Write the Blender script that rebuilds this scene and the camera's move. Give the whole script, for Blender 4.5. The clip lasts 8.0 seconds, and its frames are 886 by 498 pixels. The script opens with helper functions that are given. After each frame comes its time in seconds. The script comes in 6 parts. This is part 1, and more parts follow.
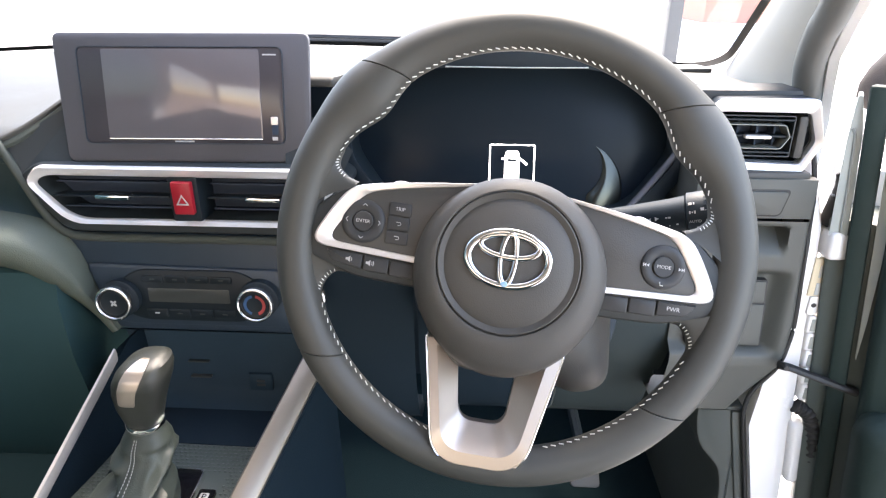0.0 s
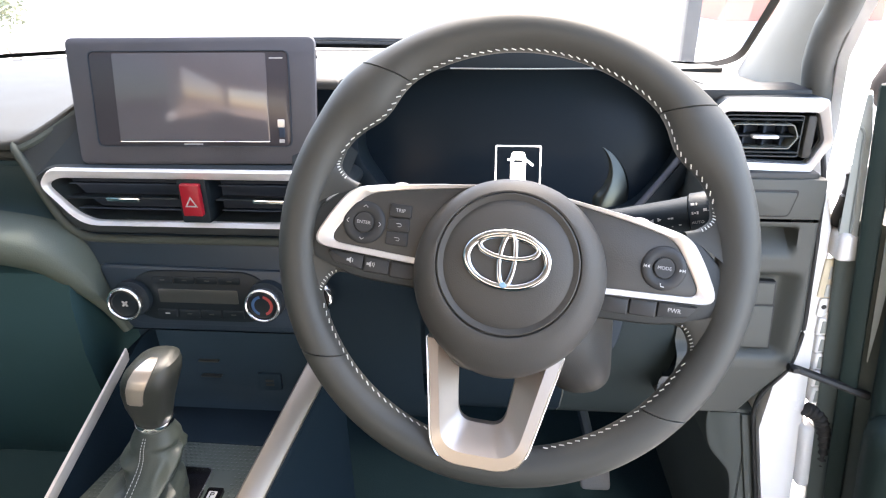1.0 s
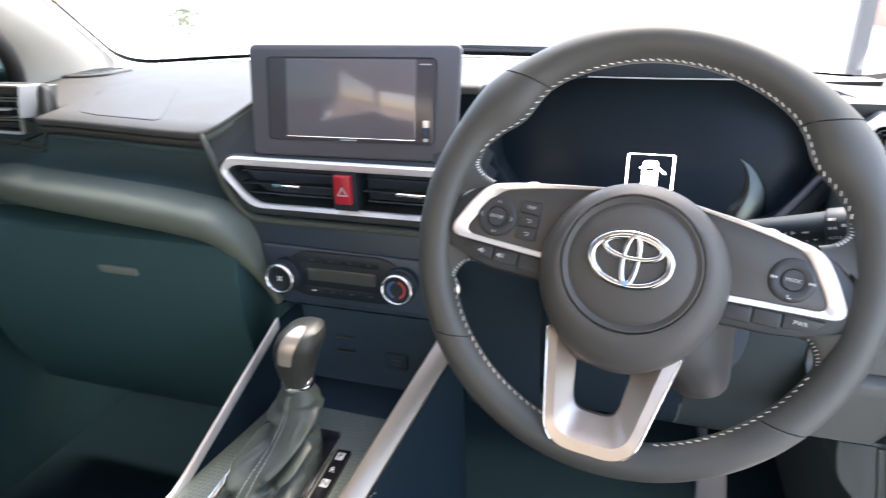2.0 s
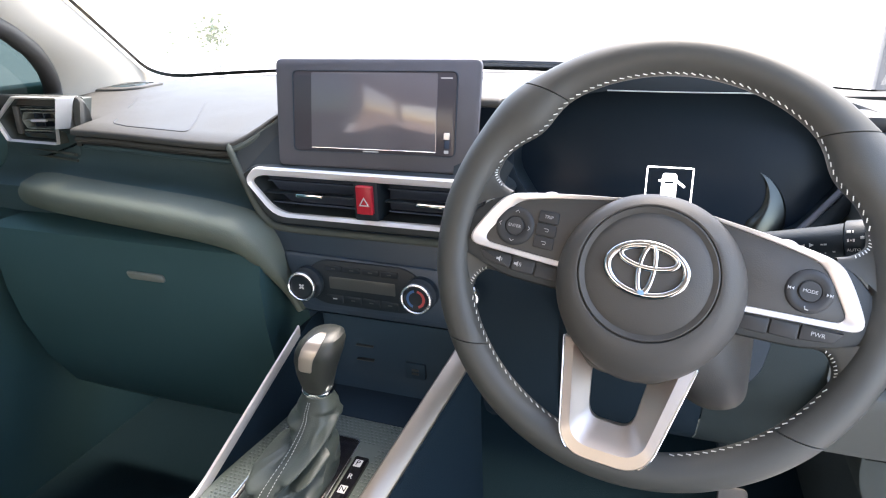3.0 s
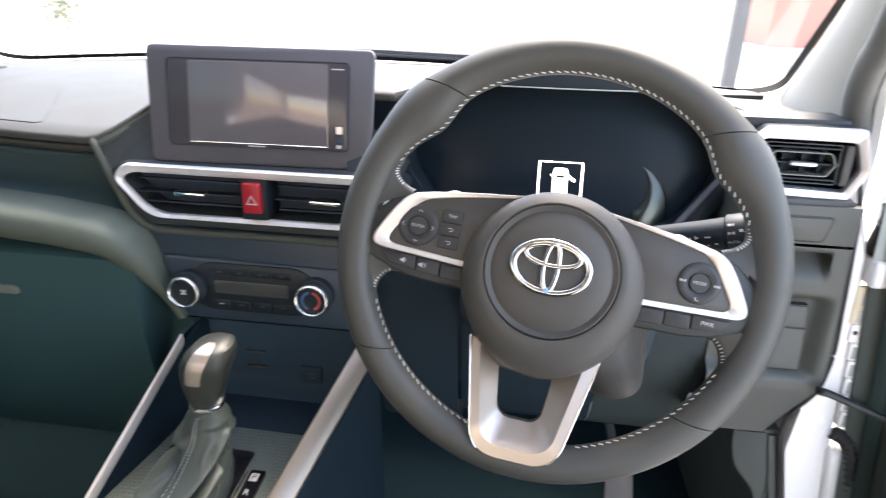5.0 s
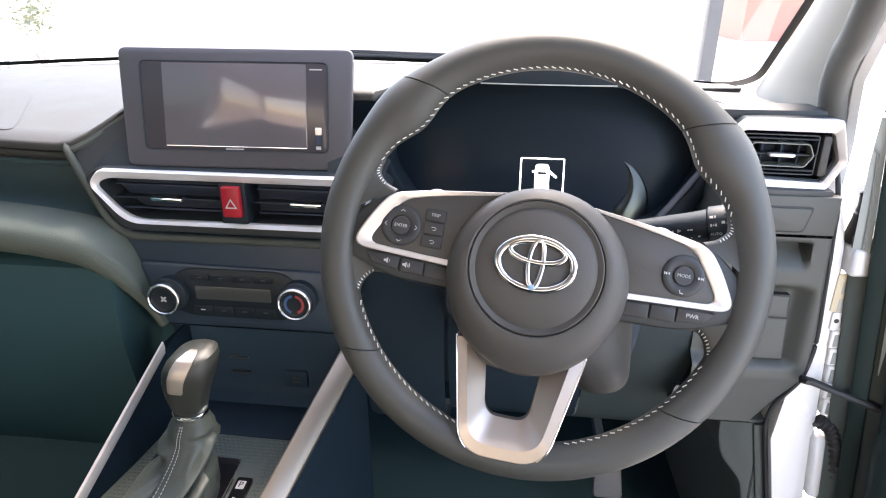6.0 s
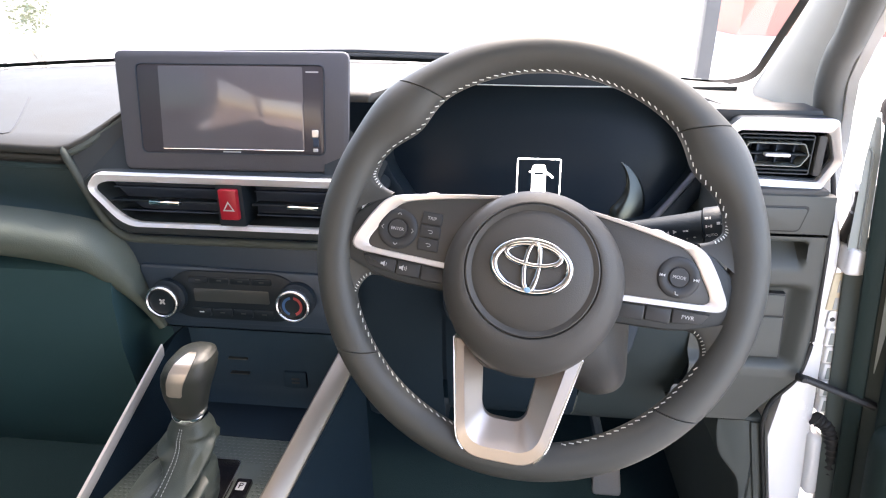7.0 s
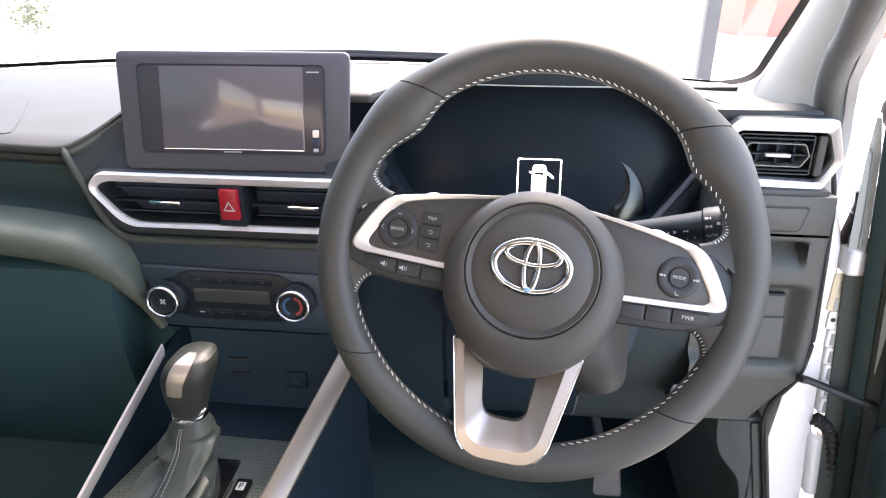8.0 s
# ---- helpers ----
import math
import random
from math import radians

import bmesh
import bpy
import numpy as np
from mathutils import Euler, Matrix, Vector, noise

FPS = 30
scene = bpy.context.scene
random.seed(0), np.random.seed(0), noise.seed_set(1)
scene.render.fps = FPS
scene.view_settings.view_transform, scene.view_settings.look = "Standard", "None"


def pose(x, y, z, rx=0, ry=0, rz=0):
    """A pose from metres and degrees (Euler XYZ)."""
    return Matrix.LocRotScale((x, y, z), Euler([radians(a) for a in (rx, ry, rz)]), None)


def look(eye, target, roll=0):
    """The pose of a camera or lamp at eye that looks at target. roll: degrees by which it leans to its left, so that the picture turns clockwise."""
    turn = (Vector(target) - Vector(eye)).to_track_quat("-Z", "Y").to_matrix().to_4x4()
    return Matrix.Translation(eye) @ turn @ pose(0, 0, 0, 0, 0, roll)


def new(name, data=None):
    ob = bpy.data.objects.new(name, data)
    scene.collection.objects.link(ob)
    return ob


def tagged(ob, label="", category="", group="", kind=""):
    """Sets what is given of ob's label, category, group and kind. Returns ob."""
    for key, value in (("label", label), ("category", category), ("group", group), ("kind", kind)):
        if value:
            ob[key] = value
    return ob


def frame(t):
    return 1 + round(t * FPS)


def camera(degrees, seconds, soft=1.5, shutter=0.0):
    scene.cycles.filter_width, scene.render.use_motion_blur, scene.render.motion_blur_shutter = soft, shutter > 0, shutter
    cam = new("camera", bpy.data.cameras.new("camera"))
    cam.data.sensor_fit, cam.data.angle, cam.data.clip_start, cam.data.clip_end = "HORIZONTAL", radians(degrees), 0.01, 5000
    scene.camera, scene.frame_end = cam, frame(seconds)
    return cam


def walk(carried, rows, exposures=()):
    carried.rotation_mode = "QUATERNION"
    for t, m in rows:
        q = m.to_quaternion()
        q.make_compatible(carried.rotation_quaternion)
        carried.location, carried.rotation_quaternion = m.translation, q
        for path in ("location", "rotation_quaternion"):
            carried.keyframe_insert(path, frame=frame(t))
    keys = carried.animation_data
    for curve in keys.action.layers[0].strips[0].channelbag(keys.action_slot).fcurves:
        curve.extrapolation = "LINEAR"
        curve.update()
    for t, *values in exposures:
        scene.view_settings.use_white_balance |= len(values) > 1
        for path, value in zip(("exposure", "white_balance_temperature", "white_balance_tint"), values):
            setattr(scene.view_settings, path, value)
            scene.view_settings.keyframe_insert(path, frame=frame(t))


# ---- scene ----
cam = camera(70.3, 8.0, soft=1.12, shutter=0.5)
PATH = [
    (0, (0.3361, -0.4010, 1.1921), (0.2319, 1.4336, 0.4027), 0.08),
    (0.5, (0.3458, -0.4022, 1.1957), (0.2036, 1.4376, 0.4243), -1.17),
    (1, (0.3498, -0.4021, 1.1927), (0.1910, 1.4303, 0.4073), -0.61),
    (1.5, (0.3503, -0.4137, 1.1957), (0.0612, 1.4173, 0.4449), -0.70),
    (1.7, (0.3505, -0.4230, 1.1916), (-0.0138, 1.4021, 0.4592), -0.87),
    (2, (0.3530, -0.4460, 1.1987), (-0.1907, 1.3215, 0.4368), -1.13),
    (2.2, (0.3579, -0.4536, 1.1965), (-0.2560, 1.3047, 0.4673), -1.43),
    (3.3, (0.3583, -0.4579, 1.1980), (-0.2509, 1.3071, 0.4814), -1.17),
    (3.5, (0.3577, -0.4586, 1.2022), (-0.2493, 1.3064, 0.4838), -1.17),
    (4, (0.3572, -0.4570, 1.2028), (-0.2259, 1.3160, 0.4841), -0.98),
    (4.5, (0.3569, -0.4566, 1.2018), (-0.2134, 1.3235, 0.4903), -0.87),
    (4.7, (0.3576, -0.4494, 1.1951), (-0.1567, 1.3496, 0.4884), -0.72),
    (5, (0.3368, -0.4402, 1.2007), (0.0868, 1.3968, 0.4504), 1.35),
    (5.2, (0.3304, -0.4366, 1.1968), (0.1385, 1.4122, 0.4585), 1.55),
    (6.3, (0.3374, -0.4363, 1.2012), (0.1385, 1.4051, 0.4463), 0.31),
    (6.5, (0.3376, -0.4365, 1.2043), (0.1448, 1.4050, 0.4481), 0.36),
    (7, (0.3381, -0.4363, 1.2045), (0.1440, 1.4032, 0.4439), 0.16),
    (7.5, (0.3396, -0.4366, 1.2053), (0.1415, 1.4047, 0.4502), 0.14),
    (8, (0.3390, -0.4365, 1.2040), (0.1416, 1.4035, 0.4454), 0.17),
]
walk(cam, [(t, look(eye, target, roll)) for t, eye, target, roll in PATH], exposures=[(0, 3.62, 7600, 15), (0.5, 3.60, 7600, 15), (1.5, 3.55, 7500, 15), (2.0, 3.52, 7250, 15), (4.5, 3.53, 7250, 15), (5.0, 3.47, 7600, 15), (6.5, 3.48, 7600, 18), (8, 3.48, 7600, 18)])

# ---- light ----
SUN_EL, SUN_AZ = radians(58), radians(20)      # the sun stands ahead of the car, a little to its right
world = bpy.data.worlds.new("world")
scene.world = world
world.use_nodes = True
wn = world.node_tree.nodes
sky = wn.new("ShaderNodeTexSky")
sky.sky_type, sky.sun_disc = "NISHITA", False
sky.sun_elevation, sky.sun_rotation = SUN_EL, SUN_AZ
sky.dust_density, sky.air_density = 1.5, 1.0
wn["Background"].inputs["Strength"].default_value = 0.15
world.node_tree.links.new(sky.outputs["Color"], wn["Background"].inputs["Color"])
sun_data = bpy.data.lights.new("sun", "SUN")
sun_data.energy, sun_data.angle, sun_data.color = 1.2, radians(25), (1.0, 0.97, 0.92)
sun = new("sun", sun_data)
sun_from = Vector((math.sin(SUN_AZ) * math.cos(SUN_EL), math.cos(SUN_AZ) * math.cos(SUN_EL), math.sin(SUN_EL)))
sun.matrix_world = look(sun_from * 30, (0, 0, 0))


# ---- materials ----
def material(name, colour, rough=0.5, metal=0.0, grain=0.0, size=800.0, vary=0.12, blotch=14.0, coat=0.0, wear=0.08, spec=0.5):
    """A surface with colour that varies at two scales, uneven gloss and a fine relief of the given grain."""
    m = bpy.data.materials.new(name)
    m.use_nodes = True
    nt = m.node_tree
    n, l = nt.nodes, nt.links
    b = n["Principled BSDF"]
    b.inputs["Metallic"].default_value, b.inputs["Coat Weight"].default_value = metal, coat
    b.inputs["Specular IOR Level"].default_value = spec
    co = n.new("ShaderNodeTexCoord")
    big, fine = n.new("ShaderNodeTexNoise"), n.new("ShaderNodeTexNoise")
    big.inputs["Scale"].default_value, big.inputs["Detail"].default_value = blotch, 5
    fine.inputs["Scale"].default_value, fine.inputs["Detail"].default_value = size, 2
    for t in (big, fine):
        l.new(co.outputs["Object"], t.inputs["Vector"])
    mix = n.new("ShaderNodeMix")
    mix.data_type = "RGBA"
    mix.inputs["A"].default_value = (*[c * (1 - vary) for c in colour], 1)
    mix.inputs["B"].default_value = (*[min(1, c * (1 + vary)) for c in colour], 1)
    both = n.new("ShaderNodeMath")
    both.operation = "MULTIPLY_ADD"
    both.inputs[1].default_value = 0.35
    l.new(fine.outputs["Fac"], both.inputs[0])
    half = n.new("ShaderNodeMath")
    half.operation = "MULTIPLY"
    half.inputs[1].default_value = 0.65
    l.new(big.outputs["Fac"], half.inputs[0])
    l.new(half.outputs[0], both.inputs[2])
    l.new(both.outputs[0], mix.inputs["Factor"])
    l.new(mix.outputs["Result"], b.inputs["Base Color"])
    rr = n.new("ShaderNodeMapRange")
    rr.inputs["To Min"].default_value, rr.inputs["To Max"].default_value = max(0.02, rough - wear), min(1, rough + wear)
    l.new(big.outputs["Fac"], rr.inputs["Value"])
    l.new(rr.outputs["Result"], b.inputs["Roughness"])
    if grain:
        bump = n.new("ShaderNodeBump")
        bump.inputs["Strength"].default_value, bump.inputs["Distance"].default_value = grain, 0.0004
        vor = n.new("ShaderNodeTexVoronoi")
        vor.inputs["Scale"].default_value = size
        l.new(co.outputs["Object"], vor.inputs["Vector"])
        l.new(vor.outputs["Distance"], bump.inputs["Height"])
        l.new(bump.outputs["Normal"], b.inputs["Normal"])
    return m


def glass(name, colour, rough=0.0):
    """A thin pane: mostly see-through, with a mirror gloss that grows at a grazing look."""
    m = bpy.data.materials.new(name)
    m.use_nodes = True
    n, l = m.node_tree.nodes, m.node_tree.links
    n.remove(n["Principled BSDF"])
    clear, shine, mix = n.new("ShaderNodeBsdfTransparent"), n.new("ShaderNodeBsdfGlossy"), n.new("ShaderNodeMixShader")
    clear.inputs["Color"].default_value = (*colour, 1)
    shine.inputs["Roughness"].default_value = rough
    facing_node, power, fres = n.new("ShaderNodeLayerWeight"), n.new("ShaderNodeMath"), n.new("ShaderNodeMath")
    facing_node.inputs["Blend"].default_value = 0.5
    power.operation, fres.operation = "POWER", "MULTIPLY_ADD"
    power.inputs[1].default_value, fres.inputs[1].default_value, fres.inputs[2].default_value = 5.0, 0.9, 0.05
    l.new(facing_node.outputs["Facing"], power.inputs[0])
    l.new(power.outputs[0], fres.inputs[0])
    l.new(fres.outputs[0], mix.inputs[0])
    l.new(clear.outputs[0], mix.inputs[1])
    l.new(shine.outputs[0], mix.inputs[2])
    l.new(mix.outputs[0], n["Material Output"].inputs["Surface"])
    return m


def glowing(name, colour, strength):
    m = bpy.data.materials.new(name)
    m.use_nodes = True
    b = m.node_tree.nodes["Principled BSDF"]
    b.inputs["Base Color"].default_value = (0.02, 0.02, 0.02, 1)
    b.inputs["Emission Color"].default_value, b.inputs["Emission Strength"].default_value = (*colour, 1), strength
    return m


PLASTIC = material("grained_plastic", (0.052, 0.050, 0.046), 0.55, grain=0.18, size=900)
SOFT = material("soft_dash_skin", (0.048, 0.047, 0.042), 0.60, grain=0.5, size=700, spec=0.35)
ROLL_LIT = material("lit_roll_skin", (0.102, 0.122, 0.101), 0.60, grain=0.5, size=700, spec=0.35)
TEAL = material("blue_black_plastic", (0.038, 0.070, 0.079), 0.55, grain=0.3, size=900, spec=0.35)
LATCH = material("grey_latch", (0.16, 0.17, 0.15), 0.4, grain=0.2)
DARK = material("dark_plastic", (0.014, 0.023, 0.031), 0.55, grain=0.2, size=900, spec=0.3)
PANEL = material("satin_black_panel", (0.026, 0.044, 0.066), 0.45, grain=0.1, size=1200)
GLOSS = material("piano_black", (0.008, 0.008, 0.010), 0.10, vary=0.05, wear=0.03)
LEATHER = material("wheel_leather", (0.049, 0.050, 0.045), 0.52, grain=0.10, size=1400, vary=0.06)
BOOT = material("boot_leather", (0.046, 0.056, 0.047), 0.46, grain=0.35, size=900)
SILVER = material("satin_silver", (0.74, 0.70, 0.67), 0.38, metal=0.6, vary=0.05, wear=0.05, size=1500)
SILVER_WARM = material("satin_champagne_silver", (0.53, 0.46, 0.40), 0.38, metal=0.8, vary=0.05, wear=0.05, size=1500)
SURROUND = material("lit_satin_silver", (0.86, 0.84, 0.83), 0.36, metal=0.35, vary=0.05, wear=0.05, size=1500)
RINGMETAL = material("bright_ring_metal", (0.86, 0.86, 0.85), 0.22, metal=1.0, vary=0.03, wear=0.05)
CHROME = material("chrome", (0.85, 0.86, 0.87), 0.06, metal=1.0, vary=0.03, wear=0.03)
BADGE = material("badge_chrome", (0.60, 0.61, 0.62), 0.09, metal=1.0, vary=0.03, wear=0.03)
BEIGE = material("pillar_cloth", (0.348, 0.320, 0.276), 0.8, grain=0.3, size=1200, vary=0.05)
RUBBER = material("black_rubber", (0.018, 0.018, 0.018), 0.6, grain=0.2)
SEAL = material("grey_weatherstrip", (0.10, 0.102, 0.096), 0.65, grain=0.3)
PAINT = material("white_car_paint", (0.78, 0.77, 0.76), 0.25, vary=0.03, coat=0.5)
RED = material("red_button", (0.42, 0.015, 0.03), 0.35, vary=0.1)
MARK = material("white_print", (0.50, 0.50, 0.50), 0.5, vary=0.03)
THREAD = material("white_thread", (0.70, 0.70, 0.66), 0.7, vary=0.1)
PALEBLUE = material("pale_blue_glint", (0.22, 0.40, 0.58), 0.3)
BLUE = material("blue_print", (0.03, 0.10, 0.24), 0.5)
REDMARK = material("red_print", (0.34, 0.05, 0.05), 0.5)
SCREEN = material("switched_off_screen", (0.150, 0.138, 0.152), 0.10, vary=0.1, wear=0.04, spec=0.9)
LENS = material("cluster_display", (0.014, 0.023, 0.033), 0.30, vary=0.05, wear=0.03, spec=0.12)
LCD = material("grey_lcd", (0.055, 0.060, 0.058), 0.3, vary=0.05)
WHITE_LIT = glowing("lit_symbol", (0.95, 0.97, 1.0), 2.2)
CARPET = material("black_carpet", (0.008, 0.019, 0.023), 0.95, grain=0.8, size=500, spec=0.05)
PAINT_SHADED = material("shaded_white_paint", (0.072, 0.088, 0.080), 0.5)
PALE = material("pale_grey_plastic", (0.45, 0.46, 0.44), 0.5)
PEDAL = material("worn_pedal_rubber", (0.16, 0.15, 0.14), 0.7, grain=0.5, size=400)
WINDSCREEN = glass("windscreen_glass", (0.92, 0.94, 0.93))
TINTED = glass("dark_tinted_glass", (0.050, 0.078, 0.078))
PRIVACY = glass("rear_side_glass", (0.24, 0.19, 0.17))
QUARTER = glass("rear_quarter_glass", (0.56, 0.42, 0.34))
TAILGATE = glass("tailgate_glass", (0.80, 0.60, 0.48))
LINER = material("roof_lining", (0.60, 0.58, 0.54), 0.9, grain=0.3, vary=0.05)
CONCRETE = material("pale_concrete", (0.52, 0.50, 0.47), 0.85, grain=0.3, size=60, vary=0.15, blotch=0.6)
WALL = material("white_render_wall", (0.74, 0.73, 0.71), 0.85, vary=0.05, size=80, blotch=0.7)
TERRACOTTA = material("terracotta_wall", (0.45, 0.20, 0.15), 0.85, vary=0.04, size=60, blotch=2.0)
GREYPOST = material("grey_painted_steel", (0.075, 0.075, 0.08), 0.5, vary=0.1, size=60)
LEAF = material("pale_leaf", (0.19, 0.20, 0.12), 0.5, vary=0.3)
BARK = material("pale_bark", (0.42, 0.38, 0.33), 0.9, vary=0.2)
YELLOW = material("yellow_sticker", (0.75, 0.50, 0.18), 0.5)
HOUSING = material("grey_black_housing", (0.098, 0.097, 0.110), 0.55, grain=0.3, size=900, spec=0.4)
FACE = material("dark_faceplate", (0.066, 0.061, 0.070), 0.22, vary=0.05, wear=0.03, spec=0.4)
VENT = material("vent_black", (0.050, 0.066, 0.094), 0.6, spec=0.1, vary=0.05, wear=0.02)
CLIMATE = material("satin_control_black", (0.014, 0.021, 0.027), 0.42, grain=0.05, vary=0.05, wear=0.03, spec=0.25)
KNEE = material("knee_panel_shaded", (0.031, 0.042, 0.043), 0.65, grain=0.3, size=900, spec=0.2)
SHADE = material("shaded_black_plastic", (0.014, 0.025, 0.035), 0.75, grain=0.3, size=900, spec=0.10)
ENDPLASTIC = material("olive_grey_plastic", (0.062, 0.066, 0.059), 0.55, grain=0.18, size=900)
RIDGE = material("olive_ridge_plastic", (0.066, 0.077, 0.068), 0.6, grain=0.2, size=900, spec=0.3)
KICK = material("grey_green_trim", (0.068, 0.076, 0.069), 0.6, grain=0.3, size=900, spec=0.3)
DOORTRIM = material("dark_green_trim", (0.018, 0.031, 0.027), 0.6, grain=0.3, size=900, spec=0.2)
SASH = material("pale_lit_sash", (0.44, 0.48, 0.46), 0.45, vary=0.05)
MIRROR = material("mirror_cover_black", (0.045, 0.039, 0.037), 0.7, grain=0.4, size=500, spec=0.2)
CREAM = material("cream_sticker", (0.66, 0.57, 0.40), 0.5, vary=0.05)
NAVY = material("navy_carpet", (0.010, 0.020, 0.029), 0.9, grain=0.6, size=500, spec=0.04)
TRAY = material("blue_black_tray", (0.030, 0.057, 0.082), 0.6, grain=0.2, size=900, spec=0.2)
BEZEL = material("blue_black_bezel", (0.026, 0.034, 0.038), 0.5, grain=0.15, size=1100, spec=0.4)
GRIP = material("knob_leather", (0.026, 0.029, 0.025), 0.42, grain=0.4, size=1000)
GLINT = material("lens_glint_metal", (0.076, 0.079, 0.071), 0.28, metal=1.0, vary=0.05, wear=0.03)
SPOKE = material("spoke_shaded", (0.034, 0.038, 0.039), 0.55, grain=0.15, size=900, spec=0.35)
SWITCH = material("switch_black", (0.030, 0.032, 0.034), 0.5, grain=0.1, size=1200, spec=0.4)
LID = material("teal_black_lid", (0.034, 0.079, 0.085), 0.6, grain=0.2, size=900, spec=0.15)
SIDE = material("door_lower_trim", (0.040, 0.090, 0.093), 0.6, grain=0.2, size=900, spec=0.2)
RAIL_DIM = material("satin_silver_dim", (0.275, 0.236, 0.198), 0.36, metal=0.7, vary=0.05, wear=0.05, size=1500)
FLANGE = material("grey_flange_paint", (0.27, 0.29, 0.27), 0.5)
WEAVE = material("ribbed_console_mat", (0.074, 0.092, 0.081), 0.38, grain=0.1, size=900)


# ---- shaping helpers ----
def smooth(x, a, b):
    """0 below a, 1 above b, gliding between."""
    k = min(1, max(0, (x - a) / (b - a)))
    return k * k * (3 - 2 * k)


def under(ob, parent):
    """Makes ob a part of parent, its points staying where they are in the world."""
    if parent:
        ob.parent = parent
        if parent.parent is None:
            ob.matrix_parent_inverse = parent.matrix_basis.inverted()


def part(name, bm, mat, parent=None, label="", flat=False, angle=40):
    """Links a bmesh as one mesh object, under a thing or a part."""
    bmesh.ops.remove_doubles(bm, verts=bm.verts, dist=1e-5)
    bmesh.ops.recalc_face_normals(bm, faces=bm.faces)
    me = bpy.data.meshes.new(name)
    bm.to_mesh(me)
    bm.free()
    me.materials.append(mat)
    if not flat:
        me.set_sharp_from_angle(angle=radians(angle))
        for p in me.polygons:
            p.use_smooth = True
    else:
        for p in me.polygons:
            p.use_smooth = False
    ob = new(name, me)
    under(ob, parent)
    if label:
        ob["label"] = label
    return ob


def thing(name, m, label, category, group="", kind=""):
    ob = new(name)
    ob.matrix_world = m
    ob.empty_display_size = 0.05
    return tagged(ob, label, category, group, kind)


def block(bm, x0, x1, y0, y1, z0, z1, r=0.0, seg=2, m=None):
    """A box with rounded edges between the given bounds."""
    made = bmesh.ops.create_cube(bm, size=1.0)
    vs = made["verts"]
    for v in vs:
        v.co = Vector((x0 + (v.co.x + 0.5) * (x1 - x0), y0 + (v.co.y + 0.5) * (y1 - y0), z0 + (v.co.z + 0.5) * (z1 - z0)))
    if r:
        es = list({e for v in vs for e in v.link_edges})
        out = bmesh.ops.bevel(bm, geom=es, offset=r, segments=seg, profile=0.5, affect="EDGES")
        vs = list({v for f in out["faces"] for v in f.verts} | {v for v in vs if v.is_valid})
    if m is not None:
        for v in vs:
            v.co = m @ v.co
    return bm


def grid(bm, rows, closed=False, ends=False):
    """Skins rows of points; closed joins each row's ends; ends caps the first and the last row."""
    vs = [[bm.verts.new(p) for p in r] for r in rows]
    n = len(vs[0])
    for a, b in zip(vs, vs[1:]):
        for i in range(n if closed else n - 1):
            j = (i + 1) % n
            bm.faces.new((a[i], a[j], b[j], b[i]))
    if ends:
        bm.faces.new(vs[0][::-1])
        bm.faces.new(vs[-1])
    return bm


def rounded(pts, r, n=5):
    """A polygon's corners rounded: r is one radius or one for each corner."""
    out = []
    k = len(pts)
    rs = r if isinstance(r, (list, tuple)) else [r] * k
    for i in range(k):
        p, a, b = Vector(pts[i]), Vector(pts[i - 1]), Vector(pts[(i + 1) % k])
        d1, d2 = (a - p), (b - p)
        c = min(rs[i], d1.length * 0.49, d2.length * 0.49)
        if c < 1e-5:
            out.append(tuple(p))
            continue
        p1, p2 = p + d1.normalized() * c, p + d2.normalized() * c
        for j in range(n + 1):
            s = j / n
            out.append(tuple((1 - s) ** 2 * p1 + 2 * s * (1 - s) * p + s * s * p2))
    return out


def inset(pts, d):
    """A polygon (anticlockwise) drawn in by d."""
    out = []
    k = len(pts)
    for i in range(k):
        a, p, b = Vector(pts[i - 1]), Vector(pts[i]), Vector(pts[(i + 1) % k])
        e1, e2 = (p - a).normalized(), (b - p).normalized()
        n1, n2 = Vector((-e1.y, e1.x)), Vector((-e2.y, e2.x))
        h = n1 + n2
        h = h / max(0.35, h.length_squared) * 2 if h.length > 1e-6 else n1
        out.append(tuple(p + h * d))
    return out


def slab(bm, pts, w0, w1, m, edge=0.001):
    """A plate with the outline pts, from w0 up to w1 in its own z, its upper edge rounded."""
    inner, mid = inset(pts, edge), inset(pts, edge * 0.3)
    lv = [[(x, y, w0) for x, y in pts], [(x, y, w1 - edge) for x, y in pts], [(x, y, w1 - edge * 0.3) for x, y in mid], [(x, y, w1) for x, y in inner]]
    return grid(bm, [[m @ Vector(p) for p in r] for r in lv], closed=True, ends=True)


def band(bm, outer, inner, w0, w1, m, edge=0.001, dip=0.0):
    """A frame between two outlines with as many points each; dip lowers its inner edge."""
    o2, i2 = [tuple(Vector(a).lerp(Vector(b), 0.12)) for a, b in zip(outer, inner)], [tuple(Vector(b).lerp(Vector(a), 0.12)) for a, b in zip(outer, inner)]
    lv = [[(x, y, w0) for x, y in outer], [(x, y, w1 - edge) for x, y in outer], [(x, y, w1) for x, y in o2], [(x, y, w1 - dip) for x, y in i2],
          [(x, y, w1 - edge - dip) for x, y in inner], [(x, y, w0) for x, y in inner]]
    lv.append(lv[0])
    return grid(bm, [[m @ Vector(p) for p in r] for r in lv], closed=True)


